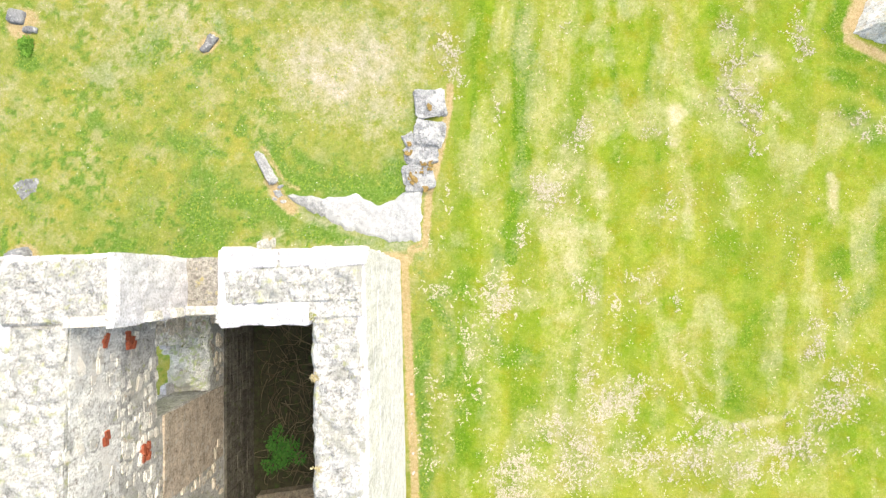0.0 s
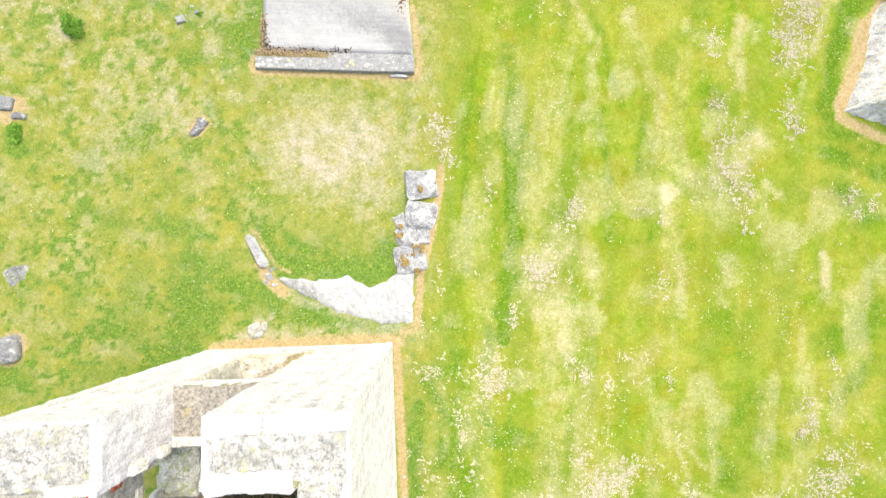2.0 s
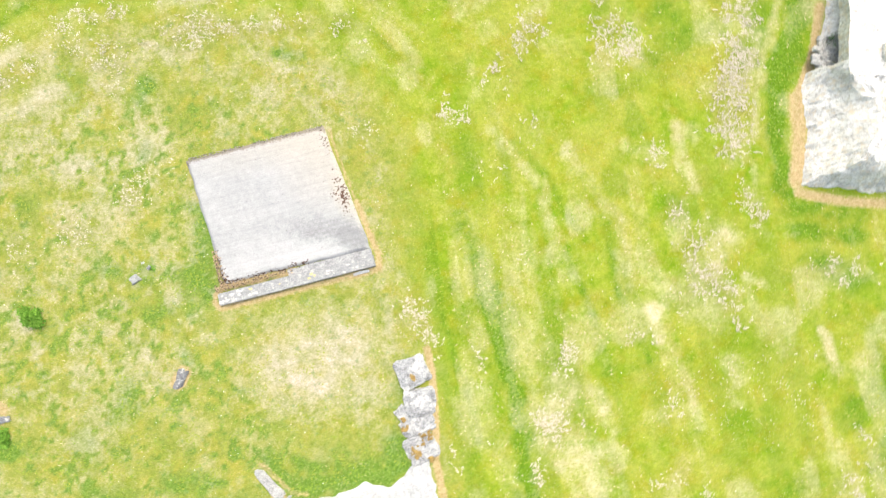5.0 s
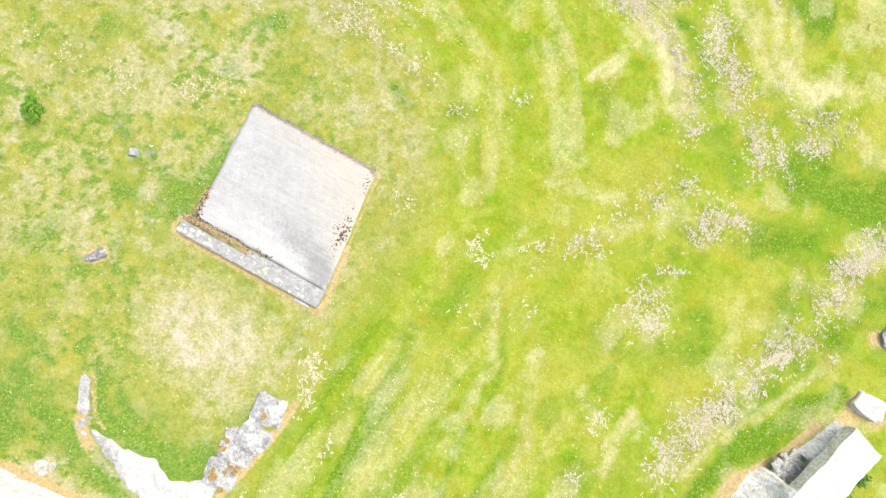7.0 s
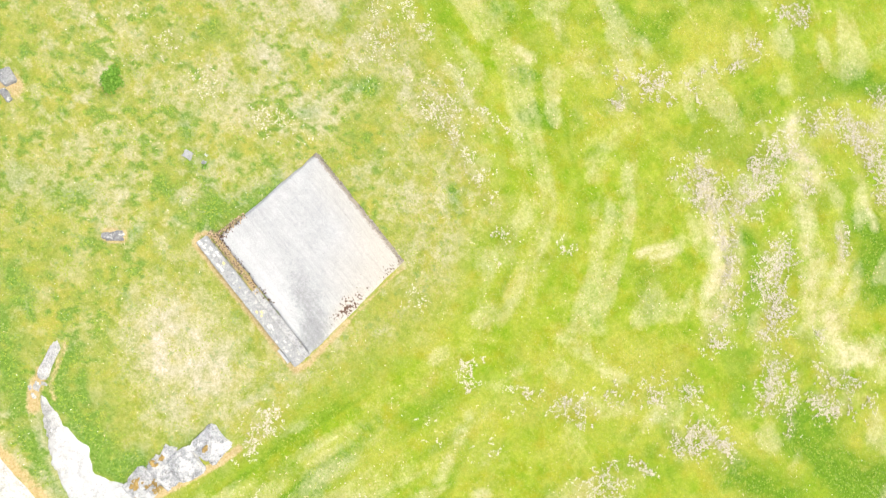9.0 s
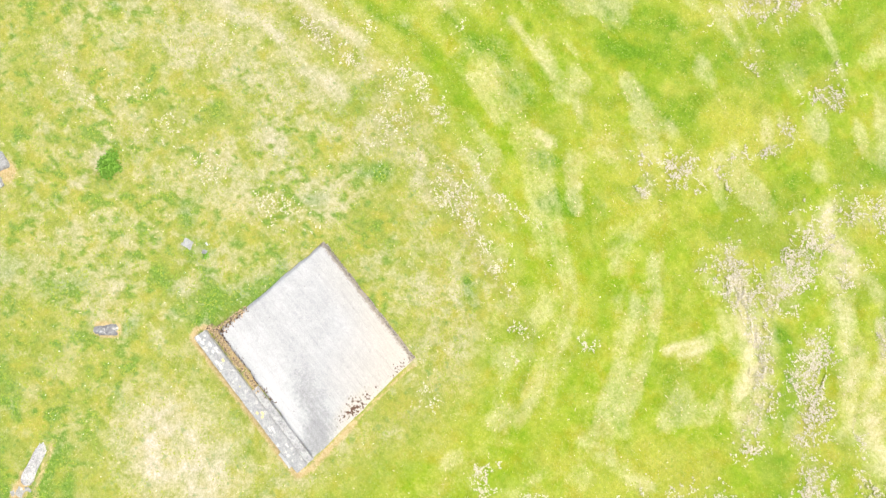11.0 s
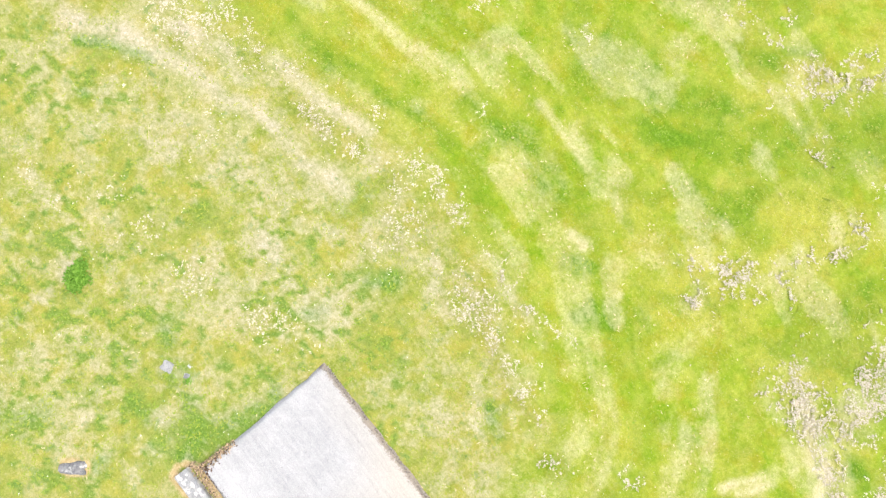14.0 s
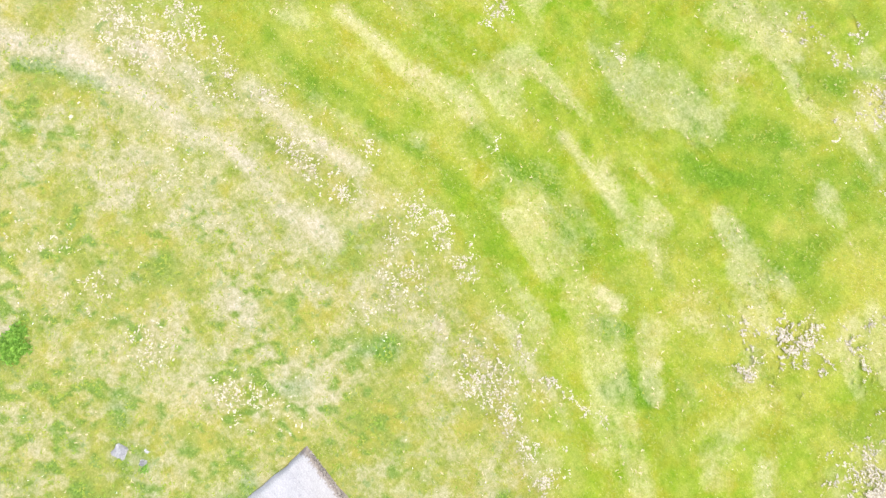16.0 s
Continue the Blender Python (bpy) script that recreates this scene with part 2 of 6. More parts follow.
MOTTLED = make_stone("mottled_grey_block", (0.21, 0.22, 0.24), (0.42, 0.43, 0.455), (0.34, 0.25, 0.12), 0.66, 5.0, 0.12, (0.68, 0.68, 0.68), 0.0, 0.4)
KERB = make_stone("grey_kerb_stone", (0.25, 0.257, 0.27), (0.40, 0.408, 0.42), (0.60, 0.60, 0.58), 0.56, 6.0, 0.06)
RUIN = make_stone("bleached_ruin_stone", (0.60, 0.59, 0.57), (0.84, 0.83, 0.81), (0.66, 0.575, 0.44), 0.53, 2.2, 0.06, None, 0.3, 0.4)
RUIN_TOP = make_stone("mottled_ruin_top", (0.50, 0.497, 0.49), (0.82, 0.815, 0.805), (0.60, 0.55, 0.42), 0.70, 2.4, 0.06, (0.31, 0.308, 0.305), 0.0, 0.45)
FALLEN = make_stone("white_fallen_stone", (0.42, 0.415, 0.40), (0.66, 0.655, 0.64), (0.45, 0.42, 0.36), 0.62, 4.0, 0.05, None, 0.0, 0.35)
DARK_RUIN = make_stone("dark_grey_ruin_stone", (0.28, 0.28, 0.282), (0.62, 0.615, 0.605), (0.22, 0.25, 0.10), 0.62, 4.0, 0.3, None, 0.0, 0.4)
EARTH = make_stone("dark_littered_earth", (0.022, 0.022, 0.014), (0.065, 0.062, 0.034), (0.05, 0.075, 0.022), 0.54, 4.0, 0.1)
SLAB = make_slab()
CLIPPING = make_leaf("dry_grass_clippings", (0.37, 0.335, 0.24), (0.61, 0.56, 0.435), 0.9)
BLADE = make_leaf("grass_blades", (0.19, 0.27, 0.02), (0.34, 0.36, 0.07), 0.8)
TUFT = make_leaf("lush_grass_blades", (0.15, 0.26, 0.02), (0.25, 0.35, 0.05), 0.8)
BUSH = make_leaf("tussock_blades", (0.09, 0.22, 0.02), (0.19, 0.35, 0.05), 0.8)
STRAW = make_leaf("dry_straw", (0.40, 0.34, 0.18), (0.58, 0.51, 0.32), 0.9)
NETTLE = make_leaf("nettle_leaves", (0.035, 0.13, 0.02), (0.10, 0.26, 0.045), 0.6)
TWIG = make_leaf("dead_twigs", (0.10, 0.08, 0.05), (0.26, 0.21, 0.14), 0.9)
GRAVEL = make_leaf("dark_brown_gravel", (0.05, 0.042, 0.035), (0.56, 0.42, 0.27), 0.9)
PEBBLE = make_leaf("dark_grey_grit", (0.10, 0.09, 0.08), (0.36, 0.33, 0.30), 0.9)
PETAL = make_leaf("daisy_petals", (0.85, 0.85, 0.85), (0.9, 0.9, 0.88), 0.8)
MOSS = make_leaf("wall_moss", (0.22, 0.25, 0.05), (0.42, 0.40, 0.14), 0.9)
PALE_LICHEN = make_leaf("white_lichen", (0.40, 0.40, 0.395), (0.54, 0.54, 0.53), 0.9)
LICHEN = make_leaf("yellow_lichen", (0.50, 0.43, 0.14), (0.62, 0.56, 0.26), 0.9)
RUST_MOSS = make_stone("brown_moss", (0.22, 0.14, 0.05), (0.40, 0.29, 0.11), (0.42, 0.36, 0.16), 0.6, 8.0, 0.1)


# ---- helpers for building ----
def part(name, bm, mat, parent=None, label=""):
    me = bpy.data.meshes.new(name)
    bm.to_mesh(me)
    bm.free()
    me.materials.append(mat)
    ob = new(name, me)
    ob.parent = parent
    if label:
        tagged(ob, label)
    return ob


def soup(name, verts, faces, mat, parent=None, label="", kind="stuff"):
    """One mesh of many small loose pieces."""
    me = bpy.data.meshes.new(name)
    me.from_pydata(verts, [], faces)
    me.materials.append(mat)
    ob = new(name, me)
    ob.parent = parent
    return tagged(ob, label, kind=kind)


def split(bm, cut, lo, hi):
    for axis in range(3):
        n = int((hi[axis] - lo[axis]) / cut)
        for k in range(1, n):
            no, co = [0, 0, 0], [0, 0, 0]
            no[axis], co[axis] = 1, lo[axis] + (hi[axis] - lo[axis]) * k / n
            bmesh.ops.bisect_plane(bm, geom=bm.verts[:] + bm.edges[:] + bm.faces[:], plane_co=co, plane_no=no)


def rumple(bm, amount, seed=0, size=1.3):
    for v in bm.verts:
        v.co += noise.noise_vector(v.co * size + Vector((seed * 7.1, 0, 0))) * amount + noise.noise_vector(v.co * size * 3 + Vector((0, seed * 3.3, 0))) * amount * 0.5


def box_bm(x0, x1, y0, y1, z0, z1, cut=0.0, rough=0.0, seed=0):
    bm = bmesh.new()
    bmesh.ops.create_cube(bm, size=1)
    bmesh.ops.transform(bm, matrix=Matrix.Translation(((x0 + x1) / 2, (y0 + y1) / 2, (z0 + z1) / 2)) @ Matrix.Diagonal((x1 - x0, y1 - y0, z1 - z0, 1)), verts=bm.verts)
    if cut:
        split(bm, cut, (x0, y0, z0), (x1, y1, z1))
    if rough:
        rumple(bm, rough, seed)
    return bm


def join(*bms):
    whole = bmesh.new()
    for bm in bms:
        me = bpy.data.meshes.new("piece")
        bm.to_mesh(me)
        bm.free()
        whole.from_mesh(me)
        bpy.data.meshes.remove(me)
    return whole


def rock_bm(sx, sy, sz, seed, lumps=0.22, levels=3, p=0.55):
    """A rounded, faceted stone that stands on z = 0."""
    bm = bmesh.new()
    bmesh.ops.create_icosphere(bm, subdivisions=levels, radius=1)
    for v in bm.verts:
        c = v.co.copy()
        c = Vector([math.copysign(abs(k) ** p, k) for k in c])
        c *= 0.8 + lumps * noise.noise(v.co * 1.3 + Vector((seed * 5.7, seed, 0))) + lumps * 0.4 * noise.noise(v.co * 4 + Vector((0, seed * 2.3, 0)))
        v.co = Vector((c.x * sx / 1.6, c.y * sy / 1.6, max(c.z, -0.35) * sz * 0.8))
    return bm


def ground_z(x, y):
    x, y = min(max(x, -22), 24), min(max(y, -14), 36)
    return -0.272 - 0.0119 * x + 0.0529 * y + 0.0013 * x * x + 0.00044 * y * y


# ---- ground ----
def value_noise(X, Y, size, seed):
    """Smooth noise from 0 to 1 with cells of that size."""
    lattice = np.random.RandomState(seed).rand(257, 257)
    gx, gy = X / size + 1000.5, Y / size + 1000.5
    ix, iy = np.floor(gx).astype(int), np.floor(gy).astype(int)
    fx, fy = gx - ix, gy - iy
    fx, fy = fx * fx * (3 - 2 * fx), fy * fy * (3 - 2 * fy)
    ix, iy = ix % 256, iy % 256
    a = lattice[iy, ix] * (1 - fx) + lattice[iy, ix + 1] * fx
    c = lattice[iy + 1, ix] * (1 - fx) + lattice[iy + 1, ix + 1] * fx
    return a * (1 - fy) + c * fy


def line_distance(X, Y, points, along=False):
    """The distance from a line, and, if asked for, how far along it the nearest point lies."""
    best, run, done = np.full(X.shape, 1e9), np.zeros(X.shape), 0.0
    for (ax, ay), (bx, by) in zip(points, points[1:]):
        dx, dy = bx - ax, by - ay
        k = np.clip(((X - ax) * dx + (Y - ay) * dy) / max(dx * dx + dy * dy, 1e-6), 0, 1)
        d, length = np.hypot(X - ax - k * dx, Y - ay - k * dy), math.hypot(dx, dy)
        run = np.where(d < best, done + k * length, run)
        best = np.minimum(best, d)
        done += length
    return (best, run) if along else best


FAR = np.array([3, 8, 18, 40, 90, 200, 500, 1500.0])
XS = np.concatenate((-20 - FAR[::-1], np.arange(-20, 24.01, 0.1), 24 + FAR))
YS = np.concatenate((-12 - FAR[::-1], np.arange(-12, 34.01, 0.1), 34 + FAR))
GX, GY = np.meshgrid(XS, YS)
WX = GX + 0.5 * (value_noise(GX, GY, 0.6, 1) - 0.5) + 0.7 * (value_noise(GX, GY, 1.7, 2) - 0.5)
WY = GY + 0.5 * (value_noise(GX, GY, 0.6, 3) - 0.5) + 0.7 * (value_noise(GX, GY, 1.7, 4) - 0.5)
DRY, LUSH, SOIL = np.zeros(GX.shape), np.zeros(GX.shape), np.zeros(GX.shape)
HEAPS = []      # where dry clippings lie: spread, density and a line


def stroke(field, width, amount, points, warped=True):
    xs, ys = [p[0] for p in points], [p[1] for p in points]
    i0, i1 = np.searchsorted(XS, (min(xs) - width * 2 - 1, max(xs) + width * 2 + 1))
    j0, j1 = np.searchsorted(YS, (min(ys) - width * 2 - 1, max(ys) + width * 2 + 1))
    box = (slice(j0, j1), slice(i0, i1))
    bend = min(1.0, width / 0.7) * warped
    d = line_distance(GX[box] + (WX - GX)[box] * bend, GY[box] + (WY - GY)[box] * bend, points)
    fade = np.clip(1.25 - d / width / 1.15, 0, 1)
    if warped:
        fade = fade * (0.2 + 0.65 * value_noise(GX[box], GY[box], 0.55, 5) + 0.65 * value_noise(GX[box], GY[box], 0.22, 6))
    field[box] = np.maximum(field[box], amount * fade)


def clippings(width, amount, *points):
    HEAPS.append((width, amount, points))
    stroke(DRY, width * 1.4, 0.12 + 0.12 * amount, points)


def dry(width, amount, *points):
    stroke(DRY, width, amount, points)


def band(width, amount, *points):
    """A clean strip of flattened pale grass."""
    stroke(DRY, width, amount, points, False)


def lush(width, amount, *points):
    stroke(LUSH, width, amount * 1.25, points)


def soil(width, amount, *points):
    stroke(SOIL, width * 0.8, amount, points, False)


def strew():
    # pale and green patches by the tower
    dry(0.62, 0.7, (4.4, 2.7), (5.3, 3.6))
    dry(0.71, 0.5, (6.0, 0.9), (4.9, 0.5))
    dry(0.42, 0.6, (6.2, 3.2), (6.4, 1.7))
    dry(0.33, 0.95, (9.2, 5.4), (9.0, 4.1))
    dry(0.25, 0.5, (9.5, 3.0), (9.7, 0.9))
    dry(0.29, 0.5, (11.2, 2.8), (11.4, 2.0))
    dry(0.52, 0.5, (11.8, 7.5), (12.0, 5.4))
    dry(0.21, 0.6, (12.8, 5.8), (13.3, 5.2))
    dry(0.21, 0.75, (14.8, 3.1), (14.9, 2.0))
    dry(0.21, 0.4, (14.3, 3.9), (13.5, 3.1))
    dry(0.46, 0.5, (6.2, -2.0), (5.2, -2.3))
    dry(0.52, 0.4, (6.5, -5.0), (7.3, -4.5))
    dry(0.12, 0.6, (9.7, -2.4), (9.6, -4.1), (10.3, -5.7), (11.5, -6.2), (13.2, -5.9), (14.1, -4.2))
    lush(0.94, 0.45, (11.3, -3.8), (11.9, -4.5))
    lush(0.62, 0.5, (15.2, 0.2), (16.2, 1.0))
    lush(0.29, 0.6, (0.2, -1.7), (1.0, -3.3), (0.8, -5.0))
    lush(0.21, 0.5, (3.6, 8.8), (3.5, 6.9))
    lush(0.25, 0.4, (8.4, 8.9), (8.2, 7.0))
    dry(0.25, 0.5, (8.9, 8.9), (8.8, 6.8))
    dry(0.21, 0.4, (6.3, 8.0), (6.2, 5.9))
    # the mown edge and the swaths beside it
    clippings(0.54, 1.1, (-17.8, 17.4), (-17.0, 17.7), (-16.1, 18.0))
    clippings(0.38, 0.8, (-16.9, 18.8), (-16.2, 19.0))
    clippings(0.42, 0.7, (-15.5, 18.8), (-14.5, 18.8), (-14.0, 18.8))
    clippings(0.29, 0.8, (-13.9, 19.6), (-13.3, 19.7))
    clippings(0.25, 1, (-12.5, 19.1), (-11.7, 19.1), (-10.7, 19.5), (-9.8, 19.5))
    clippings(0.33, 0.6, (-12.3, 20.0), (-11.5, 20.1))
    clippings(0.21, 0.6, (-11.7, 20.6), (-10.9, 20.7))
    clippings(0.38, 1, (-9.4, 20.3), (-8.5, 20.7))
    clippings(0.25, 0.8, (-8.6, 21.0), (-7.8, 20.7), (-6.8, 20.7))
    clippings(0.42, 1, (-8.7, 19.6), (-7.7, 19.6), (-7.6, 18.9))
    clippings(0.29, 0.7, (-7.9, 18.2), (-7.3, 18.5))
    clippings(0.50, 1.2, (-5.2, 19.3), (-4.4, 19.5), (-3.9, 19.6))
    clippings(0.29, 1, (-4.0, 19.6), (-3.3, 19.3))
    clippings(0.46, 1.2, (-2.5, 19.1), (-1.9, 19.2))
    clippings(0.33, 0.9, (-1.7, 19.2), (-1.5, 19.1))
    clippings(0.21, 0.8, (-5.5, 20.8), (-4.5, 20.7))
    clippings(0.21, 0.8, (-3.6, 20.7), (-3.0, 20.8))
    clippings(0.17, 0.8, (-2.7, 20.9), (-1.8, 21.2))
    clippings(0.33, 0.7, (-6.5, 19.5), (-5.8, 19.9))
    clippings(0.29, 0.8, (-12.0, 25.3), (-11.6, 25.7))
    clippings(0.17, 0.9, (-9.1, 23.3), (-9.1, 23.5))
    clippings(0.17, 0.8, (-9.1, 27.4), (-8.9, 27.3))
    clippings(0.29, 0.6, (-6.9, 31.5), (-6.1, 31.9))
    clippings(0.21, 0.8, (-5.7, 32.5), (-5.5, 32.7))
    clippings(0.25, 0.6, (-5.6, 31.8), (-4.9, 32.4))
    clippings(0.29, 0.5, (-3.8, 30.4), (-3.4, 30.6))
    clippings(0.46, 0.9, (-10.6, 13.2), (-10.3, 13.7))
    clippings(0.50, 1, (-8.2, 14.2), (-7.6, 14.5))
    clippings(0.29, 0.8, (-6.9, 14.8), (-6.6, 15.1))
    clippings(0.46, 0.5, (-16.4, 15.8), (-16.0, 16.0))
    clippings(0.62, 0.45, (-14.2, 12.6), (-13.9, 12.9))
    clippings(0.62, 0.45, (-12.6, 12.8), (-12.1, 13.1))
    clippings(0.50, 0.4, (-13.8, 16.3), (-13.0, 16.3))
    band(0.46, 0.64, (-18.9, 15.1), (-18.2, 15.6), (-17.4, 16.2), (-16.4, 16.6))
    band(0.40, 0.62, (-16.4, 16.6), (-15.3, 17.1), (-14.0, 17.3), (-13.3, 17.9))
    band(0.26, 0.75, (-13.2, 17.9), (-12.5, 18.0))
    band(0.36, 0.42, (-12.5, 18.0), (-11.1, 18.0))
    band(0.42, 0.62, (-11.1, 18.0), (-10.3, 18.4), (-9.7, 18.5))
    band(0.32, 0.64, (-14.2, 19.3), (-12.3, 19.6), (-11.4, 20.0), (-10.7, 20.2))
    dry(0.38, 0.6, (-16.6, 17.3), (-15.3, 18.1), (-14.3, 18.2))
    band(0.26, 0.56, (-14.3, 22.3), (-13.4, 22.5), (-12.7, 22.6))
    dry(0.25, 0.5, (-12.7, 22.7), (-11.7, 22.8), (-10.9, 22.9))
    dry(0.38, 0.55, (-11.8, 23.1), (-11.1, 23.3), (-10.4, 23.5))
    band(0.18, 0.59, (-8.2, 24.9), (-6.9, 24.9), (-5.7, 24.8))
    dry(0.33, 0.47, (-7.0, 25.1), (-5.6, 24.9), (-4.3, 24.9))
    dry(0.21, 0.8, (-4.2, 24.8), (-4.0, 24.7))
    dry(0.29, 0.7, (-4.4, 23.2), (-4.0, 23.3))
    dry(0.23, 0.58, (-2.7, 23.2), (-2.1, 23.1))
    dry(0.62, 0.5, (-8.2, 18.3), (-7.4, 18.8))
    dry(0.42, 0.5, (-6.2, 19.0), (-4.9, 18.6))
    dry(0.29, 0.55, (-5.6, 20.7), (-4.2, 20.6), (-2.5, 20.4))
    dry(0.62, 0.55, (-13.2, 11.2), (-12.9, 11.1))
    dry(0.71, 0.6, (-10.1, 15.8), (-9.6, 15.6))
    dry(0.62, 0.55, (-10.4, 10.5), (-9.9, 10.5))
    dry(0.62, 0.5, (-9.3, 13.6), (-8.9, 13.7))
    dry(0.50, 0.5, (-16.2, 13.4), (-15.8, 13.4))
    dry(0.62, 0.4, (-13.5, 15.9), (-12.9, 16.2))
    dry(0.54, 0.35, (-2.7, 25.1), (-2.3, 24.9))
    dry(0.54, 0.4, (-7.2, 30.6), (-6.5, 31.0))
    lush(0.5, 0.45, (-15.0, 20.4), (-13.5, 20.5), (-12.6, 20.9))
    lush(0.5, 0.5, (-11.8, 21.2), (-10.5, 21.5), (-9.0, 21.8))
    lush(0.58, 0.55, (-9.7, 23.3), (-7.6, 23.5), (-5.7, 23.6))
    lush(0.50, 0.8, (-2.3, 22.1), (-1.6, 22.5))
    lush(0.62, 0.5, (-9.4, 26.8), (-7.8, 26.9))
    lush(0.58, 0.6, (-5.6, 27.0), (-4.7, 27.5))
    lush(0.21, 0.7, (-18.2, 14.9), (-17.2, 15.9), (-16.4, 16.3))
    lush(0.38, 0.6, (-7.2, 17.5), (-6.6, 18.0))
    lush(0.33, 0.7, (-7.3, 15.5), (-7.2, 15.7))
    lush(0.38, 0.7, (-11.8, 14.8), (-11.6, 14.6))
    lush(0.29, 0.8, (-9.9, 12.1), (-9.4, 11.7))
    lush(0.25, 0.6, (-16.9, 14.1), (-16.7, 14.1))
    lush(0.50, 0.4, (-9.5, 18.2), (-9.3, 18.6))
    lush(0.46, 0.6, (-8.3, 11.2), (-8.0, 11.5))
    lush(0.46, 0.45, (-5.6, 16.3), (-4.7, 16.7))
    lush(0.42, 0.5, (-11.1, 25.0), (-10.4, 25.5))
    lush(0.38, 0.6, (-4.0, 22.7), (-3.2, 23.0))
    lush(0.58, 0.5, (-6.0, 30.8), (-4.9, 31.4))
    lush(0.58, 0.5, (-3.4, 26.8), (-1.8, 28.3))
    # rows of clippings over the mown lawn
    clippings(0.62, 1.2, (3.1, 25.6), (4.1, 25.5), (4.9, 25.4))
    clippings(0.33, 1, (5.5, 25.1), (7.1, 24.1), (8.1, 23.6), (8.5, 22.9))
    clippings(0.42, 1, (8.4, 22.6), (8.7, 21.8))
    clippings(0.58, 1.2, (4.3, 29.1), (5.0, 27.4), (5.4, 26.3))
    clippings(0.50, 1.2, (7.2, 26.5), (7.9, 25.6), (8.3, 24.9), (9.3, 24.7), (9.7, 23.9))
    clippings(0.54, 1.2, (4.5, 30.4), (5.4, 31.2), (6.6, 31.3), (7.9, 31.3), (8.5, 30.6))
    clippings(0.25, 0.8, (5.7, 29.1), (6.5, 28.2))
    clippings(0.15, 0.9, (6.1, 29.3), (6.6, 29.9))
    clippings(0.21, 0.8, (8.1, 28.8), (9.5, 27.7))
    clippings(0.21, 1, (10.7, 25.4), (12.1, 24.3))
    clippings(0.42, 1.2, (12.7, 23.7), (13.3, 24.3))
    clippings(0.54, 0.6, (12.5, 24.4), (14.1, 25.5))
    clippings(0.46, 1.2, (10.6, 23.4), (11.4, 22.9), (11.6, 21.9))
    clippings(0.21, 0.7, (11.3, 23.7), (13.0, 22.1))
    clippings(0.50, 1, (8.5, 19.3), (8.9, 19.0))
    clippings(0.42, 1, (9.3, 20.1), (9.8, 20.4))
    clippings(0.54, 1.1, (11.1, 20.0), (10.8, 18.7))
    clippings(0.38, 1, (11.3, 20.0), (12.3, 19.9))
    clippings(0.17, 1, (10.0, 16.9), (10.9, 17.3))
    clippings(0.62, 1.2, (10.3, 16.0), (10.3, 15.0))
    clippings(0.38, 1, (10.6, 15.3), (11.1, 15.0))
    clippings(0.38, 1, (6.9, 16.1), (7.3, 16.8))
    clippings(0.38, 0.6, (7.4, 16.9), (8.0, 18.1))
    clippings(0.17, 0.8, (7.7, 16.3), (7.9, 16.3))
    clippings(0.21, 0.8, (-0.5, 15.1), (0.4, 14.2))
    clippings(0.46, 0.5, (3.5, 14.2), (3.9, 14.4))
    clippings(0.38, 0.5, (6.2, 12.9), (6.7, 13.2))
    clippings(0.38, 0.4, (4.6, 11.7), (4.8, 12.0))
    clippings(0.21, 0.6, (5.9, 14.7), (6.1, 14.9))
    clippings(0.21, 0.6, (4.8, 14.7), (6.0, 15.9))
    clippings(0.50, 1, (15.9, 20.2), (16.4, 21.2), (17.2, 22.7))
    clippings(0.38, 0.8, (5.3, 32.8), (6.2, 33.1))
    clippings(0.21, 0.6, (0.5, 28.4), (1.3, 29.7))
    clippings(0.17, 0.6, (-1.9, 25.3), (-1.4, 25.7))
    clippings(0.50, 0.7, (-0.8, 25.5), (-0.2, 26.7))
    clippings(0.17, 0.5, (-0.3, 24.8), (-0.2, 24.9))
    clippings(0.46, 0.6, (0.7, 27.4), (1.0, 27.5))
    clippings(0.46, 1.3, (16.9, 22.1), (16.4, 20.2), (16.2, 18.8))
    clippings(0.42, 0.9, (16.1, 18.1), (15.9, 17.3))
    clippings(0.54, 1.3, (16.0, 17.3), (15.2, 15.7), (14.6, 14.0))
    clippings(0.54, 1.3, (14.6, 13.8), (13.9, 12.2), (13.5, 10.4))
    clippings(0.33, 0.8, (10.4, 11.2), (11.1, 10.6))
    clippings(0.29, 0.7, (10.8, 8.9), (11.2, 8.9))
    clippings(0.33, 0.5, (6.2, 12.9), (6.6, 12.8))
    clippings(0.50, 0.4, (4.4, 12.0), (4.9, 11.8))
    clippings(0.21, 0.5, (5.7, 14.8), (6.1, 14.8))
    clippings(0.50, 0.5, (3.4, 14.5), (4.0, 14.1))
    clippings(0.29, 0.4, (5.8, 15.7), (6.1, 15.7))
    clippings(0.21, 0.4, (4.9, 8.3), (5.2, 8.6))
    clippings(0.25, 0.6, (17.3, 17.1), (17.6, 16.8))
    clippings(0.62, 0.9, (-4.1, 31.8), (-3.1, 32.4), (-2.6, 33.7), (-2.0, 35.2))
    clippings(0.25, 0.7, (-2.5, 32.5), (-2.2, 32.3))
    clippings(0.21, 0.7, (0.2, 33.4), (0.2, 32.9))
    clippings(0.42, 1, (1.3, 32.9), (0.7, 31.7))
    clippings(0.29, 0.8, (1.1, 30.6), (1.1, 30.1))
    clippings(0.19, 0.7, (0.4, 28.1), (0.5, 28.4))
    clippings(0.19, 0.7, (1.0, 29.1), (1.1, 29.6))
    clippings(0.29, 0.8, (0.8, 27.2), (1.1, 27.4))
    clippings(0.46, 0.8, (-0.6, 26.3), (-0.1, 26.5))
    clippings(0.15, 1, (-1.7, 25.6), (-1.5, 25.5))
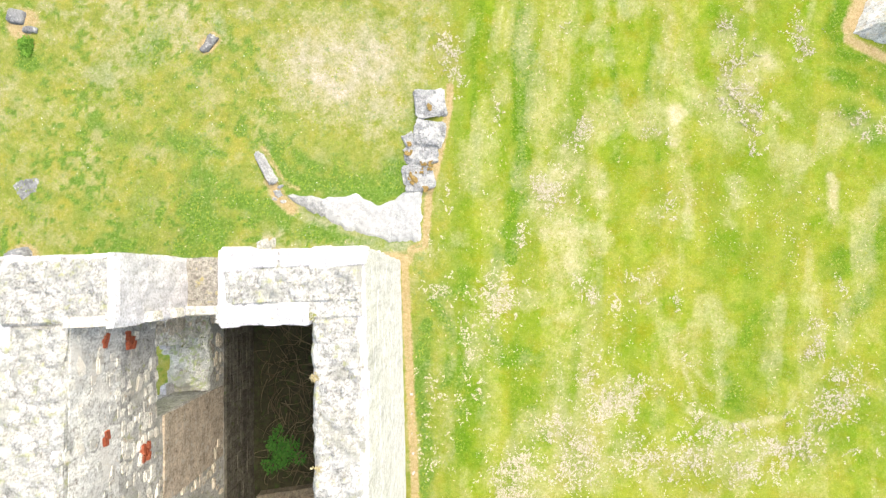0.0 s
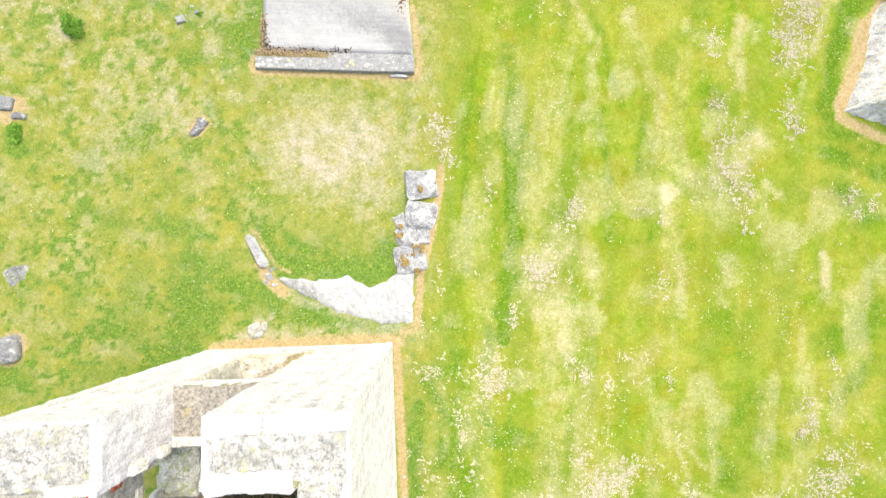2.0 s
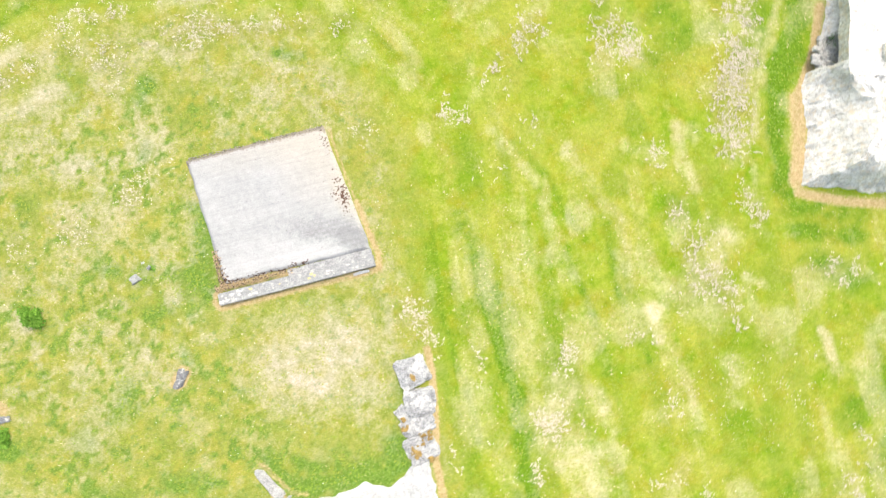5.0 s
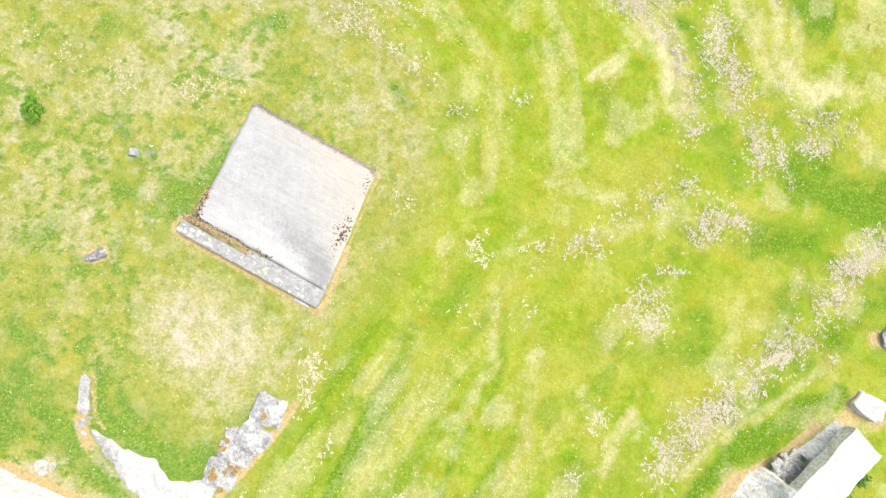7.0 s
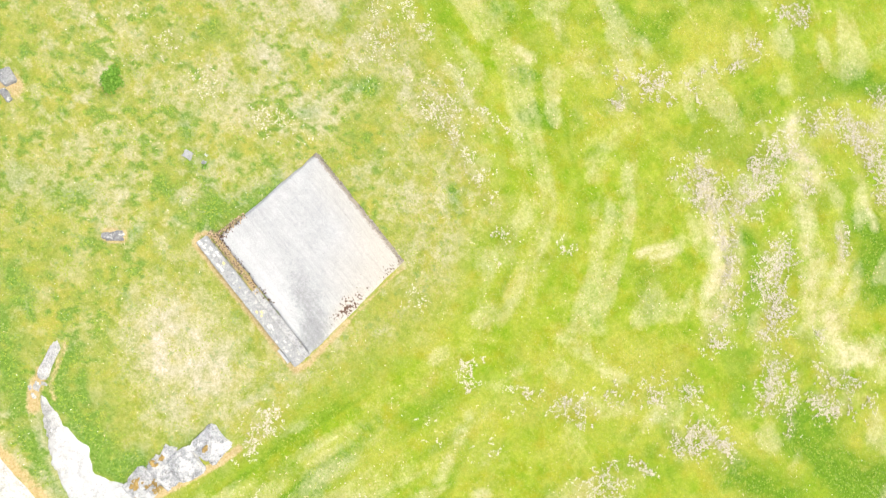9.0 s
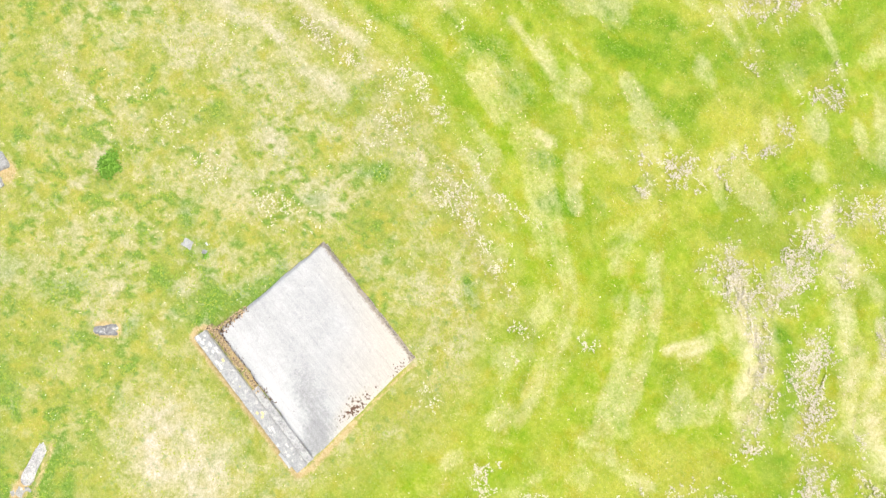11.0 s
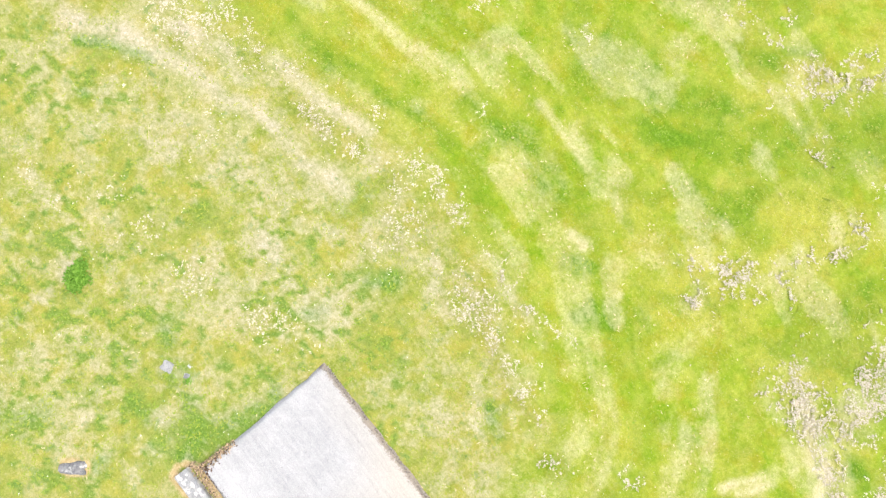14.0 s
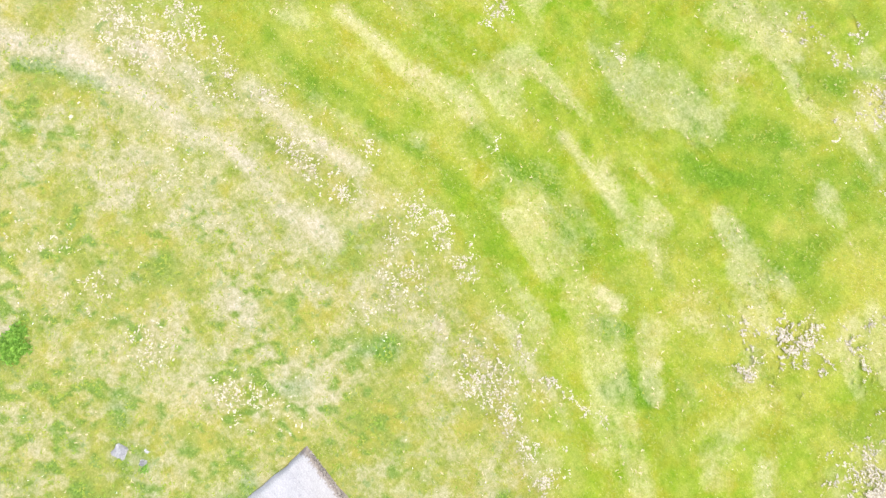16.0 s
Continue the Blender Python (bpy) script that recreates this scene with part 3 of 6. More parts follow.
    clippings(0.15, 0.9, (-0.8, 24.7), (-0.4, 24.9))
    clippings(0.15, 0.6, (0.4, 26.2), (0.8, 26.6))
    clippings(0.19, 1, (-0.9, 18.8), (-0.5, 18.9))
    clippings(0.21, 1, (0.4, 18.3), (0.7, 18.4))
    clippings(0.15, 0.7, (1.2, 17.4), (1.3, 17.8))
    clippings(0.33, 0.6, (2.0, 19.9), (2.5, 20.0))
    clippings(0.19, 0.9, (0.4, 14.3), (0.8, 14.6))
    clippings(0.25, 0.5, (-2.2, 31.1), (-1.5, 30.7))
    clippings(0.33, 0.9, (0.3, 8.2), (0.9, 6.8), (1.0, 6.1))
    clippings(0.21, 0.6, (2.5, 5.5), (2.1, 4.4))
    clippings(0.25, 0.7, (2.1, 2.7), (2.0, 2.2))
    clippings(0.27, 1, (5.8, 5.0), (5.4, 3.6))
    clippings(0.50, 1.3, (4.3, 2.8), (4.3, 2.1))
    clippings(0.38, 0.7, (5.0, 2.2), (5.3, 1.9))
    clippings(0.21, 1, (3.5, 1.1), (3.3, 0.2))
    clippings(0.67, 1.3, (2.4, -1.3), (2.7, -1.9))
    clippings(0.21, 1, (1.6, -2.7), (1.6, -4.2))
    clippings(0.50, 0.6, (0.3, -1.1), (0.6, -1.4))
    clippings(0.21, 0.7, (0.6, 2.7), (0.4, 1.4))
    clippings(0.33, 0.7, (0.1, 0.4), (0.3, 0.1))
    clippings(0.29, 0.7, (2.1, -5.4), (1.8, -4.4))
    clippings(0.58, 0.9, (11.1, 7.7), (11.4, 6.4), (11.1, 5.4))
    clippings(0.46, 0.7, (11.5, 5.3), (12.3, 5.6))
    clippings(0.33, 0.9, (13.4, 9.0), (13.8, 7.3))
    clippings(0.15, 0.8, (10.8, 9.2), (10.7, 8.5))
    clippings(0.42, 1, (15.9, 5.2), (16.9, 4.8))
    clippings(0.25, 0.5, (15.0, 5.7), (15.3, 5.5))
    clippings(0.31, 0.7, (13.9, 2.4), (14.4, 2.1))
    clippings(0.29, 0.7, (11.9, 4.1), (12.3, 4.1))
    clippings(0.38, 0.5, (8.1, 5.0), (8.5, 4.4))
    clippings(0.29, 0.6, (8.8, 2.2), (9.0, 1.6))
    clippings(0.19, 1, (7.0, -1.5), (7.0, -2.1))
    clippings(0.33, 0.9, (5.6, -0.9), (6.1, -1.6))
    clippings(0.54, 0.6, (7.5, -1.1), (8.1, -1.3))
    clippings(0.12, 0.9, (9.3, -1.0), (9.3, -2.2))
    clippings(0.33, 0.9, (6.8, -3.7), (6.4, -3.6))
    clippings(0.29, 0.8, (5.8, -4.3), (6.2, -4.5))
    clippings(0.54, 1.2, (6.2, -5.3), (6.8, -5.7), (7.8, -4.9))
    clippings(0.38, 1, (4.3, -6.4), (5.2, -6.2))
    clippings(0.42, 1.1, (5.8, -6.9), (6.2, -7.4))
    clippings(0.38, 1.3, (4.1, -7.4), (3.2, -7.8))
    clippings(0.62, 1.2, (7.6, -7.4), (8.4, -7.5))
    clippings(0.58, 1.1, (5.0, -8.0), (5.9, -7.9))
    clippings(0.58, 1.2, (9.0, -7.2), (10.5, -7.2))
    clippings(0.27, 0.9, (9.5, -5.3), (10.7, -6.4), (12.3, -6.3), (13.6, -5.8))
    clippings(0.58, 1, (14.5, -5.9), (15.5, -5.0), (15.5, -4.2))
    clippings(0.31, 0.9, (14.4, -2.3), (14.4, -3.6))
    clippings(0.29, 0.6, (15.1, -0.9), (15.3, -1.7))
    clippings(0.46, 0.9, (11.7, -7.1), (14.6, -6.8))
    clippings(0.46, 0.9, (11.3, -7.8), (13.4, -7.8))
    clippings(0.12, 0.7, (9.5, -3.5), (9.9, -4.5))
    clippings(0.46, 0.6, (0.1, -4.4), (0.6, -5.6))
    clippings(0.46, 0.6, (0.4, -6.7), (0.5, -7.9))
    clippings(0.42, 0.5, (16.1, -4.8), (16.8, -4.4))
    clippings(0.46, 0.5, (15.7, -7.3), (16.8, -6.5))
    clippings(0.29, 0.5, (2.3, -6.6), (2.5, -7.3))
    clippings(0.29, 0.6, (1.3, -5.2), (1.4, -6.0))
    dry(1.9, 0.75, (-3.9, 6.6), (-2.7, 6.9))
    dry(1.2, 0.55, (-2.3, 7.4), (-1.8, 5.1))
    dry(0.4, 0.5, (-0.3, 8.1), (-0.6, 7.0))
    dry(0.6, 0.6, (12.0, 7.7), (12.2, 7.5))
    dry(0.9, 0.35, (-12.3, 5.4), (-9.4, 8.3))
    dry(0.9, 0.4, (-10.5, 9.5), (-8.6, 7.7))
    dry(0.4, 0.4, (-7.5, 10.1), (-7.3, 12.0))
    dry(0.2, 0.5, (-7.9, 12.4), (-7.7, 9.8))
    lush(0.7, 0.8, (-3.7, 2.5), (-1.9, 2.4), (-0.9, 3.3))
    lush(0.5, 0.5, (-4.2, 2.9), (-2.1, 2.6))
    lush(0.8, 0.6, (-7.0, 1.9), (-5.7, 1.2), (-4.1, 0.8))
    lush(0.6, 0.9, (-1.6, 0.2), (-1.0, 0.2))
    lush(0.35, 1.0, (-14.3, 6.6), (-14.0, 6.4))
    lush(0.3, 0.6, (-7.7, 8.2), (-7.5, 8.0))
    lush(0.5, 0.6, (-9.1, 3.9), (-8.4, 3.5))
    lush(0.5, 0.5, (-11.2, 4.0), (-11.0, 3.8))
    lush(0.6, 0.6, (-7.5, 0.7), (-7.9, 0.1))
    lush(1.0, 0.5, (1.3, 0.2), (1.2, -2.3), (1.5, -3.9))
    lush(0.8, 0.5, (16.8, 1.2), (16.0, -0.0))
    lush(1.2, 0.4, (12.0, -3.5), (13.2, -4.3))
    lush(0.6, 0.5, (-9.8, 7.5), (-10.3, 6.7))
    lush(0.5, 0.4, (-11.7, 6.2), (-12.1, 5.5))
    lush(0.5, 0.5, (-0.1, 5.8), (-0.5, 4.1))
    lush(0.3, 0.4, (8.6, 7.5), (8.7, 3.7))
    lush(0.5, 0.6, (14.9, 8.8), (15.2, 8.0), (17.1, 6.9))
    lush(0.4, 0.5, (-6.3, 11.2), (-6.0, 12.6))
    lush(0.5, 0.5, (15.5, -2.3), (16.5, -1.0))
    lush(0.4, 0.6, (-6.0, 11.0), (-6.3, 12.0))
    lush(0.5, 0.6, (-6.4, 10.2), (-6.5, 11.3))
    lush(0.25, 0.7, (-7.7, 7.9), (-7.5, 8.0))
    lush(0.4, 0.5, (-7.9, 9.9), (-8.1, 11.3))
    lush(0.5, 0.6, (-5.8, 3.9), (-3.3, 2.4), (-1.4, 2.6))
    lush(1.0, 0.5, (-0.5, 36.1), (0.7, 35.6))
    lush(0.5, 0.6, (-6.7, 9.8), (-6.8, 10.9))
    lush(0.5, 0.5, (-8.5, 9.7), (-7.8, 9.9))
    dry(0.56, 0.8, (5.3, 25.0), (7.9, 22.8))
    dry(0.51, 0.8, (4.2, 29.8), (5.6, 28.8))
    dry(0.53, 0.7, (5.5, 28.7), (9.2, 26.5), (10.4, 25.2))
    dry(0.69, 0.8, (10.7, 26.3), (12.2, 25.6), (12.9, 26.1))
    dry(0.26, 0.6, (7.3, 30.3), (8.9, 29.5))
    dry(0.21, 0.9, (4.3, 22.0), (4.7, 23.2))
    dry(0.32, 0.4, (1.9, 21.7), (5.5, 19.1))
    dry(0.41, 0.5, (5.0, 17.8), (7.6, 18.4))
    lush(0.48, 0.55, (6.4, 25.7), (8.8, 23.9))
    lush(0.79, 0.75, (10.0, 28.5), (10.6, 27.9))
    lush(0.83, 0.45, (3.4, 31.2), (4.3, 32.7))
    lush(0.54, 0.5, (9.6, 22.6), (11.3, 21.7))
    lush(0.63, 0.5, (13.2, 22.1), (13.7, 22.7))
    lush(0.69, 0.4, (5.0, 21.9), (6.1, 21.3))
    dry(0.35, 0.4, (0.3, 23.4), (1.0, 22.4))
    dry(0.31, 0.4, (-2.1, 30.9), (-2.0, 31.3))
    dry(0.27, 0.5, (4.4, 24.5), (5.3, 24.0))
    lush(0.53, 0.4, (-2.4, 29.5), (-0.8, 30.5))
    lush(0.59, 0.4, (2.8, 28.7), (3.0, 29.5))
    lush(0.52, 0.35, (-2.4, 27.2), (-0.7, 27.6))
    clippings(0.63, 1.0, (3.1, -7.9), (3.9, -8.3), (2.7, -8.9))
    dry(0.34, 0.95, (9.1, 5.4), (9.5, 5.3))
    dry(0.11, 0.7, (9.0, 4.7), (9.0, 4.1))
    dry(0.85, 0.6, (4.2, 2.1), (5.1, 0.7), (5.3, -0.6))
    dry(0.13, 0.5, (9.4, -3.0), (9.8, -3.9), (10.8, -4.9))
    dry(0.17, 0.7, (9.8, -5.6), (11.0, -6.3), (13.1, -5.8))
    dry(0.23, 0.6, (14.9, 2.9), (15.0, 1.6))
    dry(0.38, 0.5, (11.5, 2.6), (11.6, 2.2))
    dry(0.31, 0.4, (11.0, 1.4), (11.2, 1.2))
    dry(0.42, 0.45, (8.9, -0.1), (7.8, -1.2))
    dry(0.21, 0.5, (6.4, -1.8), (4.3, -2.5))
    dry(0.21, 0.5, (14.3, -0.9), (14.3, -2.1))
    dry(0.84, 0.4, (6.2, -4.8), (7.3, -7.3))
    dry(0.3, 0.4, (4.5, 8.2), (4.4, 4.2))
    dry(0.25, 0.4, (8.5, 7.8), (8.8, 5.7))
    lush(0.46, 0.9, (3.3, 8.8), (3.4, 3.4), (3.1, 0.0))
    lush(0.26, 0.5, (6.7, 8.2), (6.9, 3.6))
    lush(0.25, 0.45, (8.1, 7.0), (8.4, 3.6))
    lush(0.21, 0.4, (5.4, 7.8), (5.4, 4.9))
    lush(0.6, 0.4, (14.9, 0.1), (16.1, 1.2), (16.7, 2.9))
    lush(0.79, 0.45, (12.9, -3.6), (11.5, -5.3))
    lush(0.31, 0.8, (-0.1, -2.7), (-0.0, -9.0))
    lush(0.25, 0.5, (2.6, 0.4), (2.4, -3.1))
    lush(0.52, 0.6, (15.0, 6.0), (16.7, 4.4))
    lush(0.21, 0.5, (1.6, 8.1), (1.7, 2.5))
    clippings(0.23, 0.5, (-15.8, 11.4), (-14.3, 11.7))
    dry(0.29, 0.5, (-15.7, 11.5), (-14.7, 11.4))
    dry(0.19, 0.5, (-12.7, 9.5), (-12.4, 9.7))
    dry(0.19, 0.5, (-18.0, 13.9), (-19.0, 13.4))
    lush(0.17, 0.5, (-14.8, 10.7), (-14.6, 10.7))
    lush(0.16, 0.5, (-14.4, 9.8), (-14.3, 9.8))
    dry(0.61, 0.7, (11.5, 25.9), (12.5, 25.7))
    dry(0.44, 0.7, (5.4, 24.6), (7.5, 23.3))
    dry(0.36, 0.7, (9.4, 27.6), (10.1, 26.0))
    dry(0.65, 0.5, (12.3, 28.4), (12.5, 28.3))
    dry(0.26, 0.6, (14.6, 12.2), (15.4, 14.2))
    dry(0.21, 0.5, (15.9, 13.7), (17.1, 16.7))
    dry(0.3, 0.5, (5.1, 13.4), (6.1, 10.6), (6.7, 7.2))
    dry(0.32, 0.4, (7.6, 11.8), (8.7, 9.1))
    dry(0.34, 0.45, (12.3, 11.3), (11.6, 11.6))
    dry(0.42, 0.4, (7.4, 16.8), (8.5, 18.0))
    dry(0.35, 0.4, (1.7, 23.7), (2.3, 23.1))
    lush(0.41, 0.55, (2.9, 10.6), (3.4, 9.0), (3.9, 6.0))
    lush(0.25, 0.45, (5.7, 12.8), (7.3, 9.0))
    lush(0.51, 0.55, (13.3, 22.4), (15.2, 22.9))
    lush(0.51, 0.5, (13.6, 20.6), (16.3, 20.3))
    lush(0.27, 0.9, (15.7, 12.9), (17.1, 14.7), (18.0, 16.4))
    lush(0.38, 0.6, (9.4, 28.6), (10.0, 28.0))
    lush(0.52, 0.4, (9.1, 13.7), (11.5, 13.9))
    lush(0.52, 0.35, (1.4, 21.8), (2.7, 22.1))
    lush(0.42, 0.35, (7.5, 25.8), (7.4, 24.8))
    lush(0.41, 0.4, (2.5, 5.1), (2.0, 8.2))
    dry(0.42, 0.4, (-6.9, 29.6), (-6.0, 28.1))
    dry(0.49, 0.35, (0.4, 24.6), (0.3, 23.5))
    dry(0.26, 0.5, (0.1, 28.0), (0.3, 26.8))
    dry(0.16, 0.5, (-1.8, 17.3), (-1.1, 17.2))
    lush(0.25, 0.55, (-5.9, 27.7), (-5.0, 27.6))
    lush(0.32, 0.45, (-2.8, 26.2), (-1.8, 27.1))
    lush(0.19, 0.6, (-2.1, 18.1), (-1.1, 17.6))
    lush(0.42, 0.4, (-4.8, 31.8), (-4.3, 32.7))
    dry(0.36, 0.45, (-9.2, 7.9), (-8.5, 9.1))
    dry(0.22, 0.5, (-12.8, 10.0), (-12.6, 9.9))
    dry(0.25, 0.4, (-8.7, 5.2), (-8.6, 5.2))
    dry(0.39, 0.45, (-3.6, 6.6), (-4.4, 6.0))
    dry(0.53, 0.3, (-11.9, 7.1), (-10.4, 6.4))
    lush(0.19, 0.7, (-8.0, 9.8), (-7.8, 9.8))
    lush(0.17, 0.8, (-7.7, 8.1), (-7.5, 8.1))
    lush(0.14, 0.6, (-7.2, 9.5), (-7.0, 9.5))
    lush(0.38, 0.6, (-6.1, 10.9), (-6.1, 12.1), (-6.2, 13.3))
    lush(0.18, 0.5, (-14.5, 9.9), (-14.3, 9.9))
    lush(0.14, 0.5, (-15.2, 9.2), (-15.0, 9.2))
    lush(0.2, 0.5, (-12.7, 8.8), (-12.5, 8.8))
    lush(0.18, 0.6, (-8.0, 3.5), (-7.4, 3.3))
    lush(0.22, 0.6, (-6.1, 4.1), (-5.6, 3.6))
    lush(0.18, 0.5, (-8.4, 4.8), (-8.2, 4.8))
    lush(0.17, 0.5, (-7.3, 6.1), (-7.1, 6.1))
    lush(0.21, 0.4, (-6.1, 6.4), (-6.0, 6.4))
    lush(0.18, 0.5, (-9.8, 6.8), (-9.6, 6.8))
    lush(0.26, 0.4, (-9.6, 8.9), (-9.4, 8.9))
    band(0.2, 0.5, (14.4, 10.6), (14.9, 12.3), (15.6, 13.7), (16.5, 15.2), (17.0, 16.3))
    lush(0.5, 1.0, (14.9, 9.2), (15.3, 10.6), (15.7, 11.9), (16.5, 13.1), (17.3, 14.7), (18.0, 16.0))
    lush(0.29, 0.8, (15.6, 11.6), (16.3, 13.1))
    lush(0.9, 0.9, (13.0, 22.7), (14.9, 22.7), (16.9, 22.7))
    lush(0.7, 0.7, (12.5, 19.7), (14.4, 20.6))
    lush(0.6, 0.5, (12.0, 16.0), (13.9, 15.0))
    dry(0.8, 0.55, (11.5, 25.6), (13.0, 26.4))
    dry(0.35, 0.6, (6.4, 24.2), (8.1, 23.1))
    dry(0.3, 0.6, (11.6, 11.8), (11.7, 9.4))
    dry(0.3, 0.6, (7.5, 12.0), (7.5, 11.6))
    lush(0.6, 0.9, (8.6, 29.1), (10.3, 29.1), (10.9, 27.8))
    lush(0.9, 0.8, (13.5, 22.8), (15.7, 22.9), (16.7, 23.6))
    lush(0.5, 0.7, (4.3, 32.7), (5.3, 33.2))
    dry(0.6, 0.55, (11.4, 25.8), (12.8, 25.9))
    dry(0.35, 0.8, (4.0, 25.7), (6.3, 24.4), (7.5, 23.7))
    dry(0.2, 0.9, (4.7, 22.3), (5.1, 23.2))
    dry(0.5, 0.7, (4.8, 29.5), (6.3, 28.9))
    dry(0.2, 0.8, (8.2, 28.6), (9.5, 27.5))
    lush(0.6, 0.5, (-5.6, 28.9), (-4.4, 29.6))
    lush(0.5, 0.5, (2.3, 28.4), (2.6, 29.1))
    lush(0.6, 0.5, (-2.9, 27.3), (-1.7, 27.6))
    lush(0.8, 0.8, (-8.1, 2.2), (-8.5, -0.6), (-9.6, -1.9))
    lush(0.3, 0.8, (-4.3, 2.6), (-2.7, 2.5), (-1.0, 2.3))
    lush(0.3, 0.6, (-12.2, 4.4), (-11.6, 4.2))
    lush(0.6, 0.6, (-13.7, -3.5), (-11.9, -2.6), (-10.8, -1.5))
    lush(0.2, 0.8, (-3.8, 0.6), (-1.5, 0.2))
    dry(0.35, 0.9, (-6.0, 0.3), (-5.8, 0.0))
    lush(0.8, 0.6, (0.9, -1.1), (1.6, -4.0), (1.6, -7.3))
    lush(0.5, 0.7, (2.6, -3.5), (4.1, -3.9))
    lush(0.7, 0.55, (3.7, -5.0), (4.3, -6.4))
    lush(0.5, 0.45, (15.2, -0.4), (16.9, 1.5))
    lush(1, 0.45, (11.2, -3.4), (13.5, -2.1))
    lush(0.5, 0.7, (15.0, 6.9), (16.9, 6.3))
    lush(1.2, 0.45, (-3.4, 29.2), (-1.6, 31.6), (-0.4, 34.1))
    lush(0.9, 0.4, (-5.9, 27.9), (-4.8, 29.3))
    lush(0.8, 0.5, (15.0, 13.4), (16.6, 17.4), (17.8, 20.0))
    lush(0.7, 0.5, (11.8, 14.2), (12.9, 15.6))
    lush(0.6, 0.5, (15.2, 17.4), (15.0, 18.8))
    lush(0.8, 0.5, (-8.3, 27.7), (-6.9, 28.3))
    lush(1.4, 0.45, (-8.3, 26.9), (-6.2, 28.1), (-4.3, 28.5))
    # bare earth along the walls, the ring and the slab
    soil(0.22, 1.0, (-0.86, -0.2), (-0.33, -8.0), (-0.1, -12.0))
    soil(0.38, 0.8, (-0.75, -0.22), (-3.0, -0.26), (-6.9, -0.5), (-7.4, -0.6))
    dry(0.4, 0.6, (-1.0, 0.0), (-3.4, -0.1), (-5.9, -0.1), (-6.9, -0.4))
    dry(0.5, 0.9, (-5.9, 0.2), (-5.6, 0.2))
    dry(0.25, 0.55, (-5.6, 2.0), (-5.2, 1.6), (-4.4, 1.2), (-3.4, 0.85), (-2.2, 0.4), (-0.8, 0.2))
    lush(0.4, 0.9, (-5.5, 3.2), (-5.0, 2.6), (-4.2, 2.3), (-2.9, 2.3), (-1.7, 2.3), (-1.0, 2.9))
    lush(0.4, 0.9, (-4.6, 0.75), (-3.6, 0.5), (-2.6, 0.25))
    lush(0.25, 0.8, (-1.9, 0.15), (-1.2, 0.2))
    soil(0.22, 0.9, (-0.6, 0.1), (-0.1, 0.3), (0.0, 2.2), (0.35, 3.6), (0.66, 5.3), (0.7, 6.15))
    soil(0.18, 0.6, (-6.1, 3.75), (-5.75, 3.2), (-5.25, 2.4), (-4.8, 2.25))
    soil(0.34, 0.9, (-5.8, 2.5), (-5.45, 1.9), (-5.0, 1.5))
    soil(0.2, 0.8, (-6.25, 9.75), (-6.1, 9.45), (-3.0, 9.42), (-0.25, 9.4), (-0.15, 9.9), (-0.45, 12.0))
    soil(0.2, 0.9, (-6.15, 9.95), (-5.85, 10.2), (-4.5, 10.15), (-3.3, 10.1))
    soil(0.10, 0.65, (-0.25, 10.5), (-0.7, 14.0), (-0.75, 14.8))
    soil(0.46, 0.9, (15.45, 8.6), (16.05, 10.35), (16.25, 11.6))
    soil(0.27, 0.9, (16.25, 11.6), (17.17, 12.82), (17.97, 14.66))
    soil(0.30, 0.85, (15.4, 8.2), (17.0, 7.45), (18.8, 6.85))
    soil(0.7, 0.8, (18.75, 15.3), (19.0, 16.2), (19.7, 16.0))
    soil(0.5, 0.8, (18.4, 18.6), (19.2, 19.0))
    for x, y, w in ((-8.06, 7.42, 0.32), (-14.5, 7.82, 0.45), (-14.4, -0.62, 0.55), (-5.86, 0.12, 0.2)):
        soil(w * 1.15, 1.2, (x - 0.12, y - 0.14), (x + 0.12, y + 0.14))


strew()
# the mown part keeps to this edge, and the mower's swaths run along it
EDGE = [(0.6, -30.0), (0.7, 8.0), (1.4, 12.5), (1.4, 15.5), (-0.5, 18.8), (-4.3, 20.7), (-7.5, 20.9), (-10.5, 20.7), (-14.4, 19.6), (-20.0, 17.5), (-40.0, 12.0)]
OUT, ALONG = line_distance(GX, GY, EDGE, True)
INSIDE = (GX < np.interp(GY, [-30, 8, 12.5, 15.5, 18.8], [0.6, 0.7, 1.4, 1.4, -0.5])) & (GY < np.interp(GX, [-40, -20, -14.4, -10.5, -7.5, -4.3, -0.5, 1.4], [12, 17.5, 19.6, 20.7, 20.9, 20.7, 18.8, 15.5]))
WILD = np.clip(0.5 + np.where(INSIDE, OUT, -OUT) / 1.8, 0, 1)
swath = np.sin((OUT + 0.35 * (value_noise(GX, GY, 3.0, 9) - 0.5)) * 2 * np.pi / 2.3) * (0.5 + 0.9 * value_noise(GX, GY, 2.5, 10)) * (1 - WILD)
near = np.clip(1.7 - OUT / 5.0, 0.25, 1) * np.interp(GY, [9, 14], [1.0, 0.6])
swath = swath * near
drag = 0.5 + near * (0.8 * value_noise(OUT / 0.6, ALONG / 4.5, 1.0, 11) + 0.2 * value_noise(OUT / 0.2, ALONG / 2.5, 1.0, 12) - 0.5)
LUSH = np.maximum(LUSH, np.clip(swath, 0, 1) * 0.38)
LUSH = np.maximum(LUSH, (1 - WILD) * np.clip((drag - 0.55) * 2.4, 0, 0.55))
DRY = np.maximum(DRY, np.clip(-swath, 0, 1) * 0.25)
DRY = np.maximum(DRY, (1 - WILD) * np.clip((0.42 - drag) * 2.2, 0, 0.5))
patch = 0.35 * value_noise(GX, GY, 0.8, 20) + 0.35 * value_noise(GX, GY, 0.32, 21) + 0.3 * value_noise(GX, GY, 0.16, 28)
